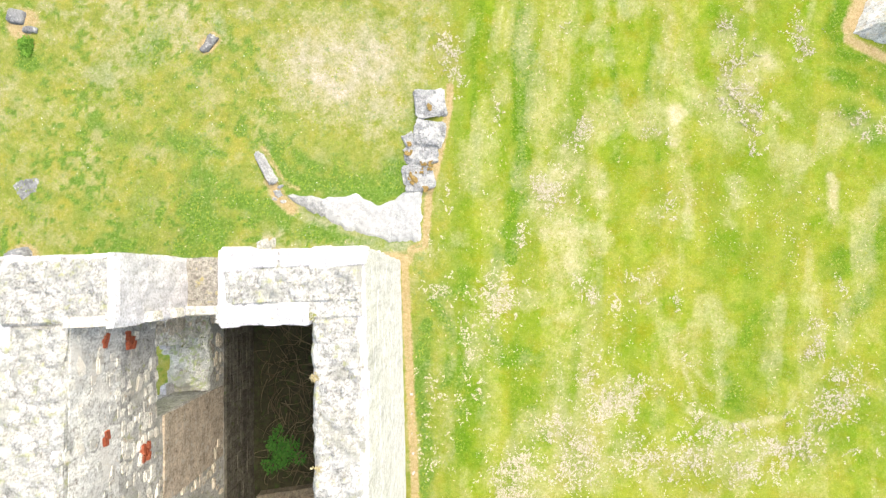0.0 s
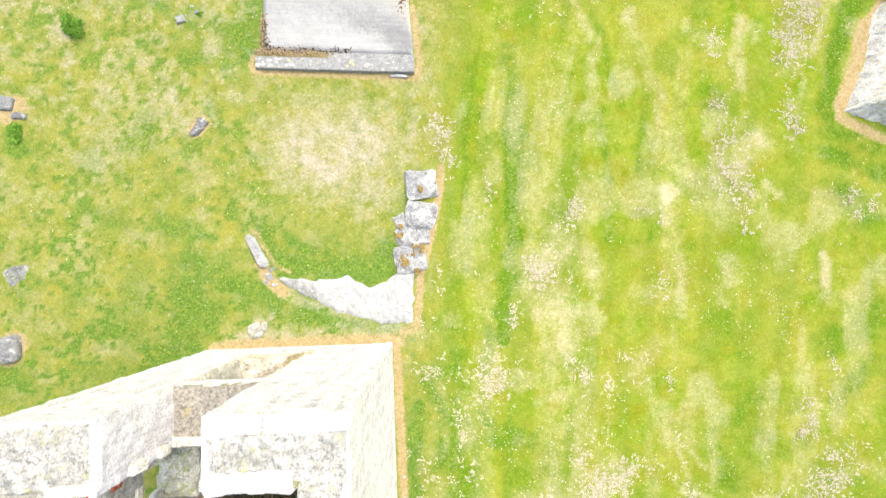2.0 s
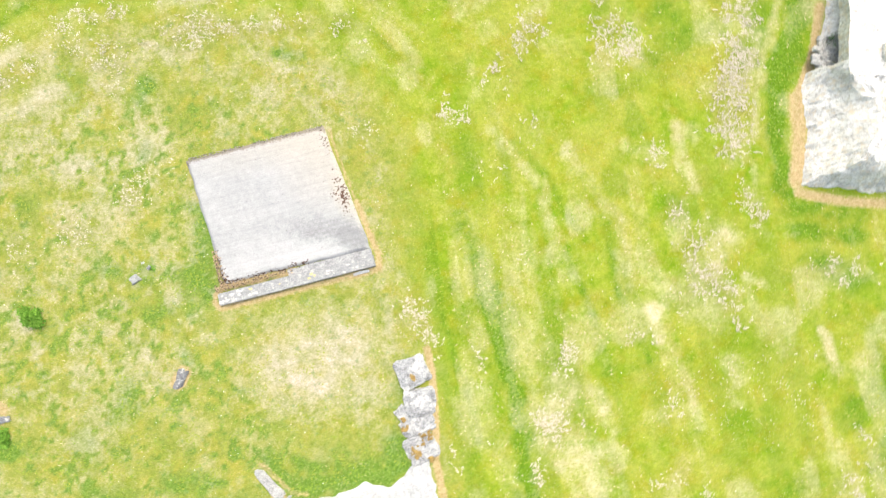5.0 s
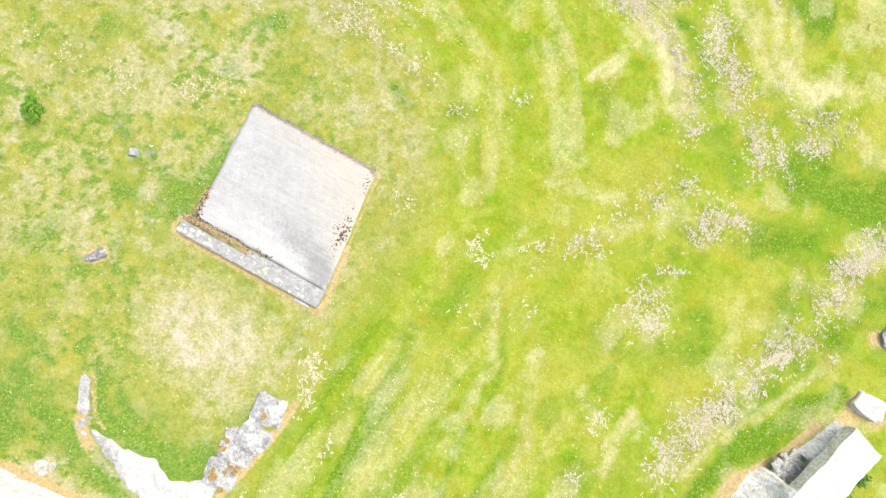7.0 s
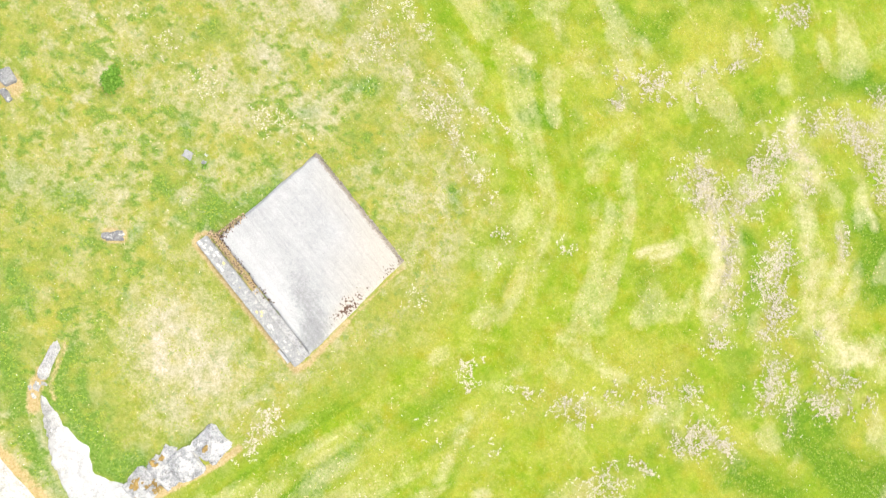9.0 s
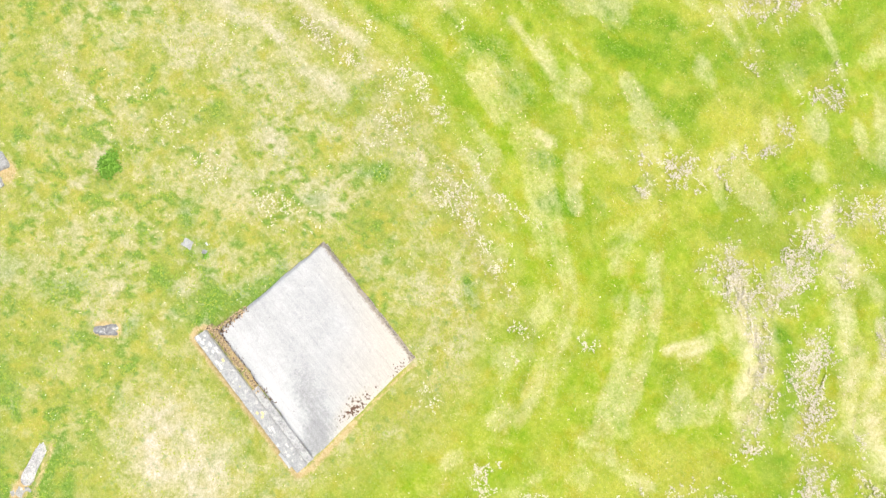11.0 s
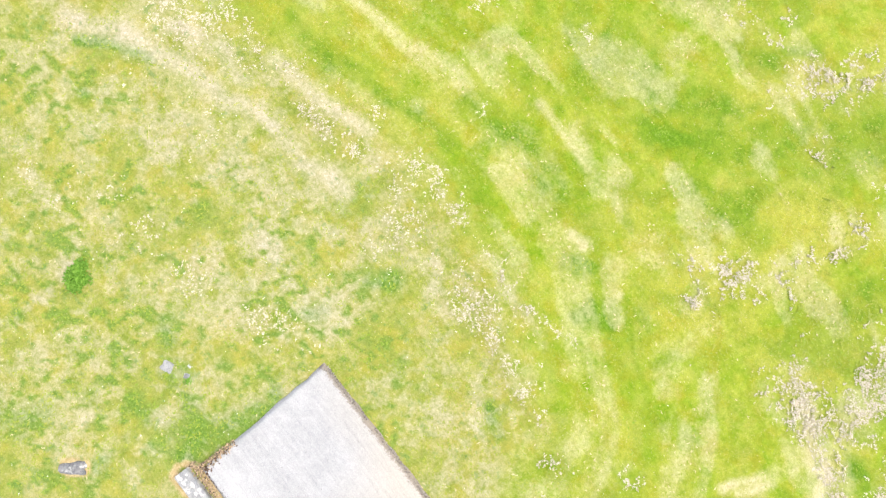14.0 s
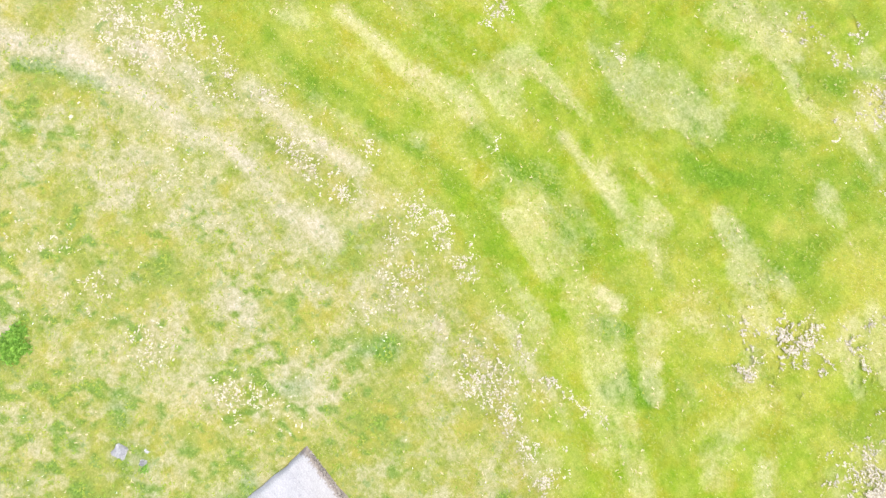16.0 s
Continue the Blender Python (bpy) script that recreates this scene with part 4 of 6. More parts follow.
weeds = 0.25 * value_noise(GX, GY, 1.3, 22) + 0.45 * value_noise(GX, GY, 0.24, 23) + 0.3 * value_noise(GX, GY, 0.12, 33)
DRY = np.maximum(DRY, WILD * np.interp(GY, [2, 8], [0.35, 1.0]) * np.clip((patch - 0.50) * 2.2, 0, 0.35))
LUSH = np.maximum(LUSH, WILD * np.interp(GY, [1, 7], [1.0, 0.0]) * np.clip((value_noise(GX, GY, 0.9, 45) + 0.5 * value_noise(GX, GY, 0.25, 46) - 0.58) * 0.9, 0, 0.42) * (DRY < 0.4))
DRY = np.maximum(DRY, WILD * np.clip((GY - 10) / 6, 0, 1) * np.clip((0.6 * patch + 0.4 * value_noise(GX, GY, 1.6, 29) - 0.43) * 3.0, 0, 0.62) * np.interp(GX, [-9, -4], [1.0, 0.4]) * np.interp(OUT, [1.5, 4.5], [0.15, 1.0]))
tuft = WILD * np.clip((weeds - np.interp(GY, [1, 6], [0.525, 0.56])) * 9.0, 0, 1) * np.interp(np.hypot(GX + 2.9, GY - 6.4), [2.2, 3.4], [0.15, 1.0]) * np.interp(OUT, [0.5, 2.5, 4.0], [0.1, 0.3, 1.0])
DRY = DRY * (1 - 0.8 * tuft)
LUSH = np.maximum(LUSH, np.interp(GY, [1, 6], [0.85, 0.65]) * tuft)
# faint straight swaths all across the eastern lawn
lanes = 0.65 * value_noise((GX + 0.4 * value_noise(GX, GY, 5.0, 34)) / 0.75, GY / 9.0, 1.0, 36) + 0.35 * value_noise(GX / 0.3, GY / 4.0, 1.0, 37)
south = (1 - WILD) * np.clip((14 - GY) / 5, 0, 1)
LUSH = np.maximum(LUSH, south * np.clip((lanes - 0.52) * 1.8, 0, 0.3))
DRY = np.maximum(DRY, south * np.clip((0.46 - lanes) * 2.0, 0, 0.26))
streak = value_noise(OUT * 2.2, ALONG * 0.35, 1.0, 24)
DRY = np.maximum(DRY, (1 - WILD) * np.clip((0.6 * value_noise(GX, GY, 1.1, 25) + 0.4 * streak - 0.53) * 2.4, 0, 0.42))
LUSH = np.maximum(LUSH, (1 - WILD) * np.clip((0.6 * value_noise(GX, GY, 1.6, 26) + 0.4 * value_noise(GX, GY, 0.5, 27) - 0.6) * 2.6, 0, 0.4))


def make_ground():
    cx, cy = np.clip(GX, -22, 24), np.clip(GY, -14, 36)
    Z = -0.272 - 0.0119 * cx + 0.0529 * cy + 0.0013 * cx * cx + 0.00044 * cy * cy
    Z += 0.05 * (value_noise(GX, GY, 0.8, 30) - 0.5) * (1 - SOIL) + 0.03 * (value_noise(GX, GY, 0.3, 31) - 0.5)
    nx, ny = len(XS), len(YS)
    idx = np.arange(nx * ny).reshape(ny, nx)
    quads = np.stack((idx[:-1, :-1], idx[:-1, 1:], idx[1:, 1:], idx[1:, :-1]), -1).reshape(-1, 4)
    me = bpy.data.meshes.new("ground")
    me.from_pydata(np.stack((GX, GY, Z), -1).reshape(-1, 3), [], quads)
    for nm, a in (("dry", DRY), ("lush", LUSH), ("soil", SOIL), ("wild", WILD)):
        me.attributes.new(nm, "FLOAT", "POINT").data.foreach_set("value", a.ravel().astype(np.float32))
    me.shade_smooth()
    me.materials.append(GRASS)
    return tagged(new("ground", me), "mown lawn of mottled green and straw-dry grass", "lawn", kind="structure")


make_ground()


# ---- tower: four walls round a roofless room ----
TOWER = pose(-1.0, -0.3, 0, 0, 0, 2.8)


def wall(name, mat, label, *boxes, cut=0.25, rough=0.04):
    ob = part(name, join(*[box_bm(*d, cut=cut, rough=rough, seed=k) for k, d in enumerate(boxes)]), mat)
    ob.matrix_world = TOWER
    return tagged(ob, label, "wall", kind="structure")


WALL_N = wall("wall_north", WALL_TOP, "tall bleached limestone wall with a broken gap and window", (-2.55, -0.05, -1.28, -0.05, -0.7, 8.3), (-6.64, -4.62, -1.28, -0.05, -0.7, 8.2), (-4.62, -2.55, -1.28, -0.05, -0.7, 0.9), (-4.62, -2.55, -1.28, -0.05, 5.1, 5.8))
WALL_E = wall("wall_east", WALL_TOP, "tall bleached limestone wall with a rough rubble top", (-0.92, -0.05, -11, -1.28, -0.7, 8.25))
WALL_W = wall("wall_west", WALL_TOP, "tall rubble wall with a window and stray bricks", (-6.56, -5.44, -11, -3.75, -0.7, 8.2), (-6.56, -5.44, -3.75, -1.28, -0.7, 2.9), (-6.56, -5.44, -3.75, -1.28, 5.5, 8.2))
wall("wall_south", WALL_TOP, "plain rubble wall closing the ruined tower", (-5.44, -0.92, -11, -10.1, -0.7, 7.0))
def sill_rubble():
    """Broken masonry that slopes up across the window's foot."""
    bm = box_bm(-4.62, -2.6, -1.3, -0.02, 0.6, 1.0, 0.12)
    for v in bm.verts:
        if v.co.z > 0.9:
            v.co.z = 1.15 + 1.0 * (-2.6 - v.co.x) / 2.02 + 0.35 * (v.co.y + 0.3) + 0.22 * noise.noise(v.co * 2.3) - 1.6 * max(0.0, -0.75 - v.co.y)
    rumple(bm, 0.06, 31, 2.0)
    return part("rubble", bm, BROWN_INSIDE, WALL_N, "broken rubble in the window's foot")


sill_rubble()
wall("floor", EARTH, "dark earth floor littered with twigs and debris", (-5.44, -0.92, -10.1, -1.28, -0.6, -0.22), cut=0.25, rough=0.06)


def make_ledge():
    ob = part("stone_ledge", box_bm(-1.4, 1.4, -0.35, 0.35, -0.1, 0.3, 0.15, 0.05, 4), LEDGE)
    ob.matrix_world = TOWER @ pose(-3.7, -8.25, -0.15, 0, 0, 5)
    return tagged(ob, "low brown stone ledge on the dark earth floor", "ledge")


def leafy_bush(name, label, mat, spots, leaf, count, seed, flat=1.0):
    """A bush of many small bent leaves; spots: x, y, z, radius of the clumps."""
    rng = random.Random(seed)
    root = new(name)
    stems, leaves = bmesh.new(), bmesh.new()
    for x, y, z, r in spots:
        for k in range(7):
            a, q = rng.uniform(0, 6.28), rng.uniform(0.2, 0.9) * r
            top = Vector((x + q * math.cos(a), y + q * math.sin(a), z + flat * r * rng.uniform(0.4, 0.9)))
            foot = Vector((x + q * 0.3 * math.cos(a), y + q * 0.3 * math.sin(a), z - 0.1))
            side = Vector((0.008, 0, 0))
            vs = [stems.verts.new(c) for c in (foot - side, foot + side, foot + Vector((0, 0.012, 0)), top)]
            for f in ((0, 1, 3), (1, 2, 3), (2, 0, 3)):
                stems.faces.new([vs[i] for i in f])
        for k in range(int(count * r * r)):
            a, q = rng.uniform(0, 6.28), r * math.sqrt(rng.random()) * (0.75 + 0.35 * noise.noise(Vector((3 * math.cos(a), 3 * math.sin(a), x))))
            c = Vector((x + q * math.cos(a), y + q * math.sin(a), z + flat * (1.1 * r - 0.6 * q) * rng.uniform(0.35, 1.0)))
            out = Euler((rng.uniform(-0.6, 0.6), rng.uniform(-0.6, 0.6), rng.uniform(0, 6.28))).to_matrix()
            s = leaf * rng.uniform(0.6, 1.3)
            vs = [leaves.verts.new(c + out @ (Vector(p) * s)) for p in ((0, 0, 0), (0.5, 0.3, 0.12), (1.0, 0, -0.1), (0.5, -0.3, 0.12))]
            leaves.faces.new((vs[0], vs[1], vs[2]))
            leaves.faces.new((vs[0], vs[2], vs[3]))
    tagged(part("stem", stems, TWIG, root), kind="stuff")
    tagged(part("foliage", leaves, mat, root), kind="stuff")
    return tagged(root, label, "plant")


def make_twigs():
    rng = random.Random(8)
    verts, faces = [], []
    for k in range(480):
        x, y = rng.uniform(-4.9, -1.2), rng.uniform(-7.6, -1.6)
        a, length, w = rng.uniform(0, 6.28), rng.uniform(0.2, 1.2), rng.uniform(0.006, 0.018)
        c, bend, z = Vector((x, y, -0.15)), rng.uniform(-0.7, 0.7), rng.uniform(0.0, 0.25)
        last = None
        for j in range(6):
            f = j / 5
            d = a + bend * f
            p = c + Vector((math.cos(d), math.sin(d), 0)) * length * f + Vector((0, 0, z * math.sin(3.1 * f) + 0.02))
            s = Vector((-math.sin(d), math.cos(d), 0)) * w * (1 - 0.7 * f)
            ring = [len(verts), len(verts) + 1, len(verts) + 2]
            verts += [p - s, p + s, p + Vector((0, 0, w * 1.6))]
            if last:
                for i in range(3):
                    faces.append((last[i], last[(i + 1) % 3], ring[(i + 1) % 3], ring[i]))
            last = ring
    ob = soup("twigs", verts, faces, TWIG, label="thin dead twigs littering the tower's earth floor")
    ob.matrix_world = TOWER


make_ledge()
make_twigs()
nettle = leafy_bush("nettle_bush", "green leafy nettle bush growing from the earth floor", NETTLE, [(-4.5, -6.35, -0.2, 0.45), (-4.05, -6.5, -0.2, 0.5), (-4.35, -6.9, -0.2, 0.42), (-4.75, -7.1, -0.2, 0.35), (-3.7, -6.9, -0.2, 0.3), (-4.5, -5.9, -0.2, 0.22)], 0.11, 900, 3)
nettle.matrix_world = TOWER


# ---- slab with its kerb ----
def make_slab_thing():
    root = new("concrete_slab")
    n = 90
    nw, ne, se, sw = Vector((-6.0, 14.93)), Vector((-0.92, 14.98)), Vector((-0.37, 10.2)), Vector((-5.75, 10.28))
    us = np.linspace(0, 1, n + 1)
    U, V = np.meshgrid(us, us)
    X = (sw.x * (1 - U) + se.x * U) * (1 - V) + (nw.x * (1 - U) + ne.x * U) * V
    Y = (sw.y * (1 - U) + se.y * U) * (1 - V) + (nw.y * (1 - U) + ne.y * U) * V
    rim = np.minimum(np.minimum(U, 1 - U), np.minimum(V, 1 - V))
    ragged = np.clip(1 - rim / 0.03, 0, 1)
    X = X + ragged * 0.07 * (value_noise(X, Y, 0.35, 40) - 0.5)
    Y = Y + ragged * 0.07 * (value_noise(X, Y, 0.35, 41) - 0.5)
    base = -0.272 - 0.0119 * X + 0.0529 * Y + 0.0013 * X * X + 0.00044 * Y * Y
    Z = base + 0.13 - 0.10 * ragged ** 2 + 0.012 * (value_noise(X, Y, 0.6, 42) - 0.5) + 0.012 * (value_noise(X, Y, 0.15, 43) - 0.5)
    verts = [tuple(v) for v in np.stack((X, Y, Z), -1).reshape(-1, 3)]
    idx = np.arange((n + 1) ** 2).reshape(n + 1, n + 1)
    faces = [tuple(q) for q in np.stack((idx[:-1, :-1], idx[:-1, 1:], idx[1:, 1:], idx[1:, :-1]), -1).reshape(-1, 4).tolist()]
    loop = list(idx[0, :-1]) + list(idx[:-1, -1]) + list(idx[-1, :0:-1]) + list(idx[:0:-1, 0])
    low = len(verts)
    verts += [(verts[i][0], verts[i][1], verts[i][2] - 0.4) for i in loop]
    for k in range(len(loop)):
        j = (k + 1) % len(loop)
        faces.append((loop[j], loop[k], low + k, low + j))
    me = bpy.data.meshes.new("top")
    me.from_pydata(verts, [], [tuple(int(i) for i in f) for f in faces])
    blot = value_noise(X, Y, 0.9, 44)
    near = lambda u, v, a, c: np.clip(1.15 - np.hypot((U - u) / a, (V - v) / c), 0, 1)
    sand = near(0.97, 0.82, 0.42, 0.5) + 0.6 * near(0.5, 0.98, 0.5, 0.22) + near(0.98, 0.42, 0.1, 0.25)
    worn = near(0.28, 0.12, 0.42, 0.2) + near(0.62, 0.05, 0.3, 0.12) + 0.5 * near(0.9, 0.02, 0.2, 0.06)
    grime = 1.1 * near(0.95, 0.12, 0.18, 0.2) + 0.7 * near(0.74, 0.22, 0.22, 0.15) + 0.4 * near(0.5, 0.3, 0.3, 0.2) + 0.35 * near(0.25, 0.55, 0.14, 0.1)
    rust = 0.85 * near(0.955, 0.46, 0.085, 0.24) + 0.75 * np.clip(1.1 - V / 0.05, 0, 1) * (U < 0.55) + 0.8 * np.clip(1.1 - U / 0.055, 0, 1) * (V < 0.24) + 0.62 * near(0.97, 0.88, 0.06, 0.16) + 0.9 * near(0.57, 0.01, 0.03, 0.03)
    edge = 1.0 * np.clip(1.3 - (1 - V) / 0.05, 0, 1) + 0.5 * np.clip(1.2 - (1 - U) / 0.03, 0, 1) * (V > 0.5) + 0.45 * np.clip(1.1 - U / 0.02, 0, 1)
    for nm, a in (("sand", sand), ("worn", worn * (0.45 + 0.5 * blot)), ("grime", grime * (0.6 + 0.8 * blot)), ("rust", rust), ("rim", edge)):
        full = np.concatenate((np.clip(a, 0, 1).ravel(), np.zeros(len(loop)))).astype(np.float32)
        me.attributes.new(nm, "FLOAT", "POINT").data.foreach_set("value", full)
    me.materials.append(SLAB)
    top = new("top", me)
    top.parent = root
    return tagged(root, "square weathered concrete slab set in the grass", "slab")


def make_kerb():
    root = new("kerb")
    rng, stones = random.Random(5), []
    ends = [0.0, 1.5, 3.9, 5.72]
    for k, (a, c) in enumerate(zip(ends, ends[1:])):
        bm = box_bm(a + 0.001, c - 0.001, -0.22, 0.22, -0.3, 0.2 - 0.012 * k, 0.09, 0.014, k)
        bmesh.ops.bevel(bm, geom=[e for e in bm.edges if e.calc_face_angle(0) > 1.2], offset=0.022, segments=2, affect="EDGES")
        stone = part("stone", bm, KERB, root)
        stones.append(stone)
        stone.matrix_local = pose(0, 0, 0, 0, 0, rng.uniform(-0.12, 0.12))
    for k, (x, y) in enumerate(((2.25, 0.02), (3.3, -0.05), (3.42, 0.08), (3.52, 0.0), (1.2, 0.1))):
        spot = part("lichen", rock_bm(0.09 + 0.02 * (k % 3), 0.08, 0.012, k, 0.4, 2), LICHEN, stones[0 if x < 1.5 else 1], "patch of yellow lichen")
        spot.location = (x, y, 0.198 - 0.012 * (x > 1.5))
    for k in range(16):
        x = rng.choice((rng.uniform(0.1, 1.4), rng.uniform(3.9, 5.6)))
        patch = part("lichen", rock_bm(rng.uniform(0.06, 0.2), rng.uniform(0.05, 0.1), 0.01, 20 + k, 0.6, 2), PALE_LICHEN, stones[0 if x < 1.5 else 2], "patch of white lichen")
        patch.location = (x, rng.uniform(-0.16, 0.16), 0.199 - 0.024 * (x > 1.5))
    root.matrix_world = pose(-6.06, 9.76, ground_z(-3, 9.7) + 0.02, 0, 0.5, -0.2)
    part("margin", box_bm(2.6, 5.7, 0.226, 0.46, -0.3, 0.115, 0.08, 0.012, 17), GREY_FOOTING, root, "worn whitish strip joining kerb and slab")
    loose = part("broken_slab", box_bm(-0.3, 0.3, -0.05, 0.05, -0.1, 0.05, 0.1, 0.03, 9), FOOTING, root, "pale broken end piece")
    loose.matrix_local = pose(5.15, -0.31, 0.0)
    return tagged(root, "low kerb of grey stones along the concrete slab", "kerb")


make_slab_thing()
make_kerb()


# ---- ring foundation ----
def make_ring():
    root = new("ring_foundation")
    xs = np.linspace(-5.25, -0.2, 100)
    n = 24
    verts, faces = [], []
    for i, x in enumerate(xs):
        f = i / 99
        inner = 2.04 + 0.12 * noise.noise(Vector((x * 1.9, 3, 0))) + 0.5 * max(0, (x + 1.3) / 1.1) - 0.34 * math.exp(-((x + 1.85) / 0.3) ** 2) + 0.13 * math.exp(-((x + 2.65) / 0.22) ** 2)
        outer = 0.33 + 0.075 * (x + 0.57) ** 2 - 0.012 * max(0, -x - 3.5) ** 3 + 0.12 * noise.noise(Vector((x * 2.5, 8, 0))) + 0.08 * noise.noise(Vector((x * 7, 8, 0)))
        for j in range(n + 1):
            g = j / n
            y = outer + (inner - outer) * g
            rim = min(f * 5.1, (1 - f) * 5.1, g * (inner - outer), (1 - g) * (inner - outer))
            z = ground_z(x, y) + 0.16 * (1 - math.exp(-rim / 0.12)) - 0.06 + 0.04 * noise.noise(Vector((x * 1.7, y * 1.7, 1))) + 0.03 * noise.noise(Vector((x * 5, y * 5, 2)))
            verts.append((x + 0.06 * noise.noise(Vector((x, y * 4, 5))), y, z))
            if i and j:
                a = i * (n + 1) + j
                faces.append((a - n - 2, a - 1, a, a - n - 1))
    me = bpy.data.meshes.new("footing")
    me.from_pydata(verts, [], faces)
    me.materials.append(FOOTING)
    me.materials.append(GREY_FOOTING)
    for f in me.polygons:
        c = f.center
        f.material_index = int(c.x < -3.7 + 0.9 * noise.noise(c * 2.1) + 0.5 * noise.noise(c * 6.0))
    ob = new("footing", me)
    ob.parent = root
    solid = ob.modifiers.new("thickness", "SOLIDIFY")
    solid.thickness, solid.offset = 0.3, -1
    blocks = []
    for x, y, sx, sy, h, turn, seed, mat in ((-0.04, 5.50, 1.18, 1.12, 0.26, 4, 1, MOTTLED), (-0.04, 4.38, 1.08, 1.05, 0.28, -8, 2, MOTTLED), (-0.32, 3.62, 1.35, 0.7, 0.22, 10, 3, MOTTLED), (-0.38, 2.78, 1.15, 0.95, 0.28, 8, 4, MOTTLED), (-0.72, 4.1, 0.5, 0.6, 0.18, 30, 7, MOTTLED)):
        block = part("block", rock_bm(sx, sy, h, seed, 0.20, 4, 0.42), mat, root)
        block.matrix_local = pose(x, y, ground_z(x, y) - 0.03, 0, 0, turn)
        blocks.append((block, Vector((x, y)), pose(x, y, ground_z(x, y) - 0.03, 0, 0, turn)))
    rng = random.Random(6)
    for x, y, r, count in ((-0.55, 2.75, 0.2, 9), (-0.2, 3.15, 0.22, 9), (-0.05, 5.25, 0.05, 3), (-0.78, 3.6, 0.12, 5), (-0.1, 2.3, 0.08, 3), (-0.72, 3.9, 0.05, 2)):
        for k in range(count):
            s, px, py = rng.uniform(0.05, 0.13), x + rng.gauss(0, r * 0.6), y + rng.gauss(0, r * 0.6)
            block, _, at = min(blocks, key=lambda q: (q[1] - Vector((px, py))).length)
            moss = part("moss", rock_bm(s * 1.4, s, 0.03, k + count, 0.9, 2), RUST_MOSS, block, "clump of brown moss")
            moss.matrix_local = at.inverted() @ pose(px, py, ground_z(px, py) + 0.19, 0, 0, rng.uniform(0, 360))
    for x, y, sx, sy, turn, seed in ((-5.98, 3.0, 1.35, 0.38, -60, 11), (-5.5, 2.05, 0.26, 0.2, -55, 12), (-5.62, 1.85, 0.16, 0.12, -20, 13), (-5.3, 1.75, 0.2, 0.14, 10, 14), (-5.42, 2.3, 0.2, 0.12, 40, 15)):
        thin = part("curved_stone", rock_bm(sx, sy, 0.2 if sx > 1 else 0.09, seed, 0.34 if sx > 1 else 0.5, 4), GREY_FOOTING if sx > 1 else KERB, root)
        thin.matrix_world = pose(x, y, ground_z(x, y) - 0.02, 0, 0, turn)
    return tagged(root, "low remains of a round whitened stone foundation", "foundation")


make_ring()


# ---- loose rocks ----
def rock(label, mat, x, y, sx, sy, h, turn, seed, lumps=0.38, group=""):
    ob = part("rock", rock_bm(sx, sy, h, seed, lumps, 3), mat)
    ob.matrix_world = pose(x, y, ground_z(x, y) - 0.04, 0, 0, turn)
    return tagged(ob, label, "rock", group=group)


rock("long grey rock in a ring of dry grass", GREY_ROCK, -8.06, 7.42, 0.78, 0.36, 0.24, 58, 21)
rock("squarish dark grey rock in the grass", GREY_ROCK, -14.72, 8.02, 0.62, 0.52, 0.28, -8, 22, 0.1)
rock("small grey rock beside a larger one", GREY_ROCK, -14.24, 7.6, 0.5, 0.26, 0.18, -5, 23)
rock("large grey boulder in bare earth", GREY_ROCK, -14.42, -0.62, 0.85, 0.95, 0.55, 12, 24, 0.12)
rock("small pale rock near the tower wall", WALL_TOP, -5.86, 0.12, 0.5, 0.42, 0.2, 20, 25, 0.9)
rock("small pale grey rock in the lawn", KERB, -8.76, 11.22, 0.36, 0.28, 0.18, 20, 26)
rock("tiny dark stone in a green tuft", GREY_ROCK, -8.2, 11.5, 0.18, 0.14, 0.14, 40, 27)
rock("tiny pale stone lying in the grass", FOOTING, -8.35, 11.75, 0.14, 0.1, 0.1, 10, 28)
rock("flat grey rock almost level with grass", GREY_ROCK, -14.4, 2.2, 0.75, 0.95, 0.045, 30, 29, 0.5)
rock("flat grey rock sunk in the grass", GREY_ROCK, -14.9, 3.0, 0.45, 0.55, 0.04, 70, 30, 0.5)
for k in range(5):
    y = -5.2 - 0.72 * k
    rock("small white pebble on bare earth", FOOTING, -0.62 - 0.055 * (y + 3.0), y, 0.1 + 0.03 * (k % 3), 0.1, 0.08, k * 50, 40 + k, group="pebbles along the tower")

leafy_bush("grass_tussock", "dark green grass tussock standing in the lawn", BUSH, [(-12.5, 10.8, 0.64, 0.36), (-12.3, 10.6, 0.64, 0.27), (-12.65, 11.05, 0.66, 0.24), (-12.25, 10.9, 0.64, 0.22)], 0.1, 3200, 11, 1.0)
leafy_bush("grass_tussock", "lush green grass tussock below a rock", BUSH, [(-14.4, 7.1, 0.5, 0.3), (-14.35, 6.85, 0.5, 0.25)], 0.12, 3000, 12, 0.5)
leafy_bush("weed", "dark green weed beside a tiny stone", BUSH, [(-8.08, 11.46, 0.55, 0.18)], 0.07, 2600, 13, 0.4)


# ---- the other ruin ----
RUIN_AT = pose(15.62, 8.35, 0.35, 0, 0, -19)


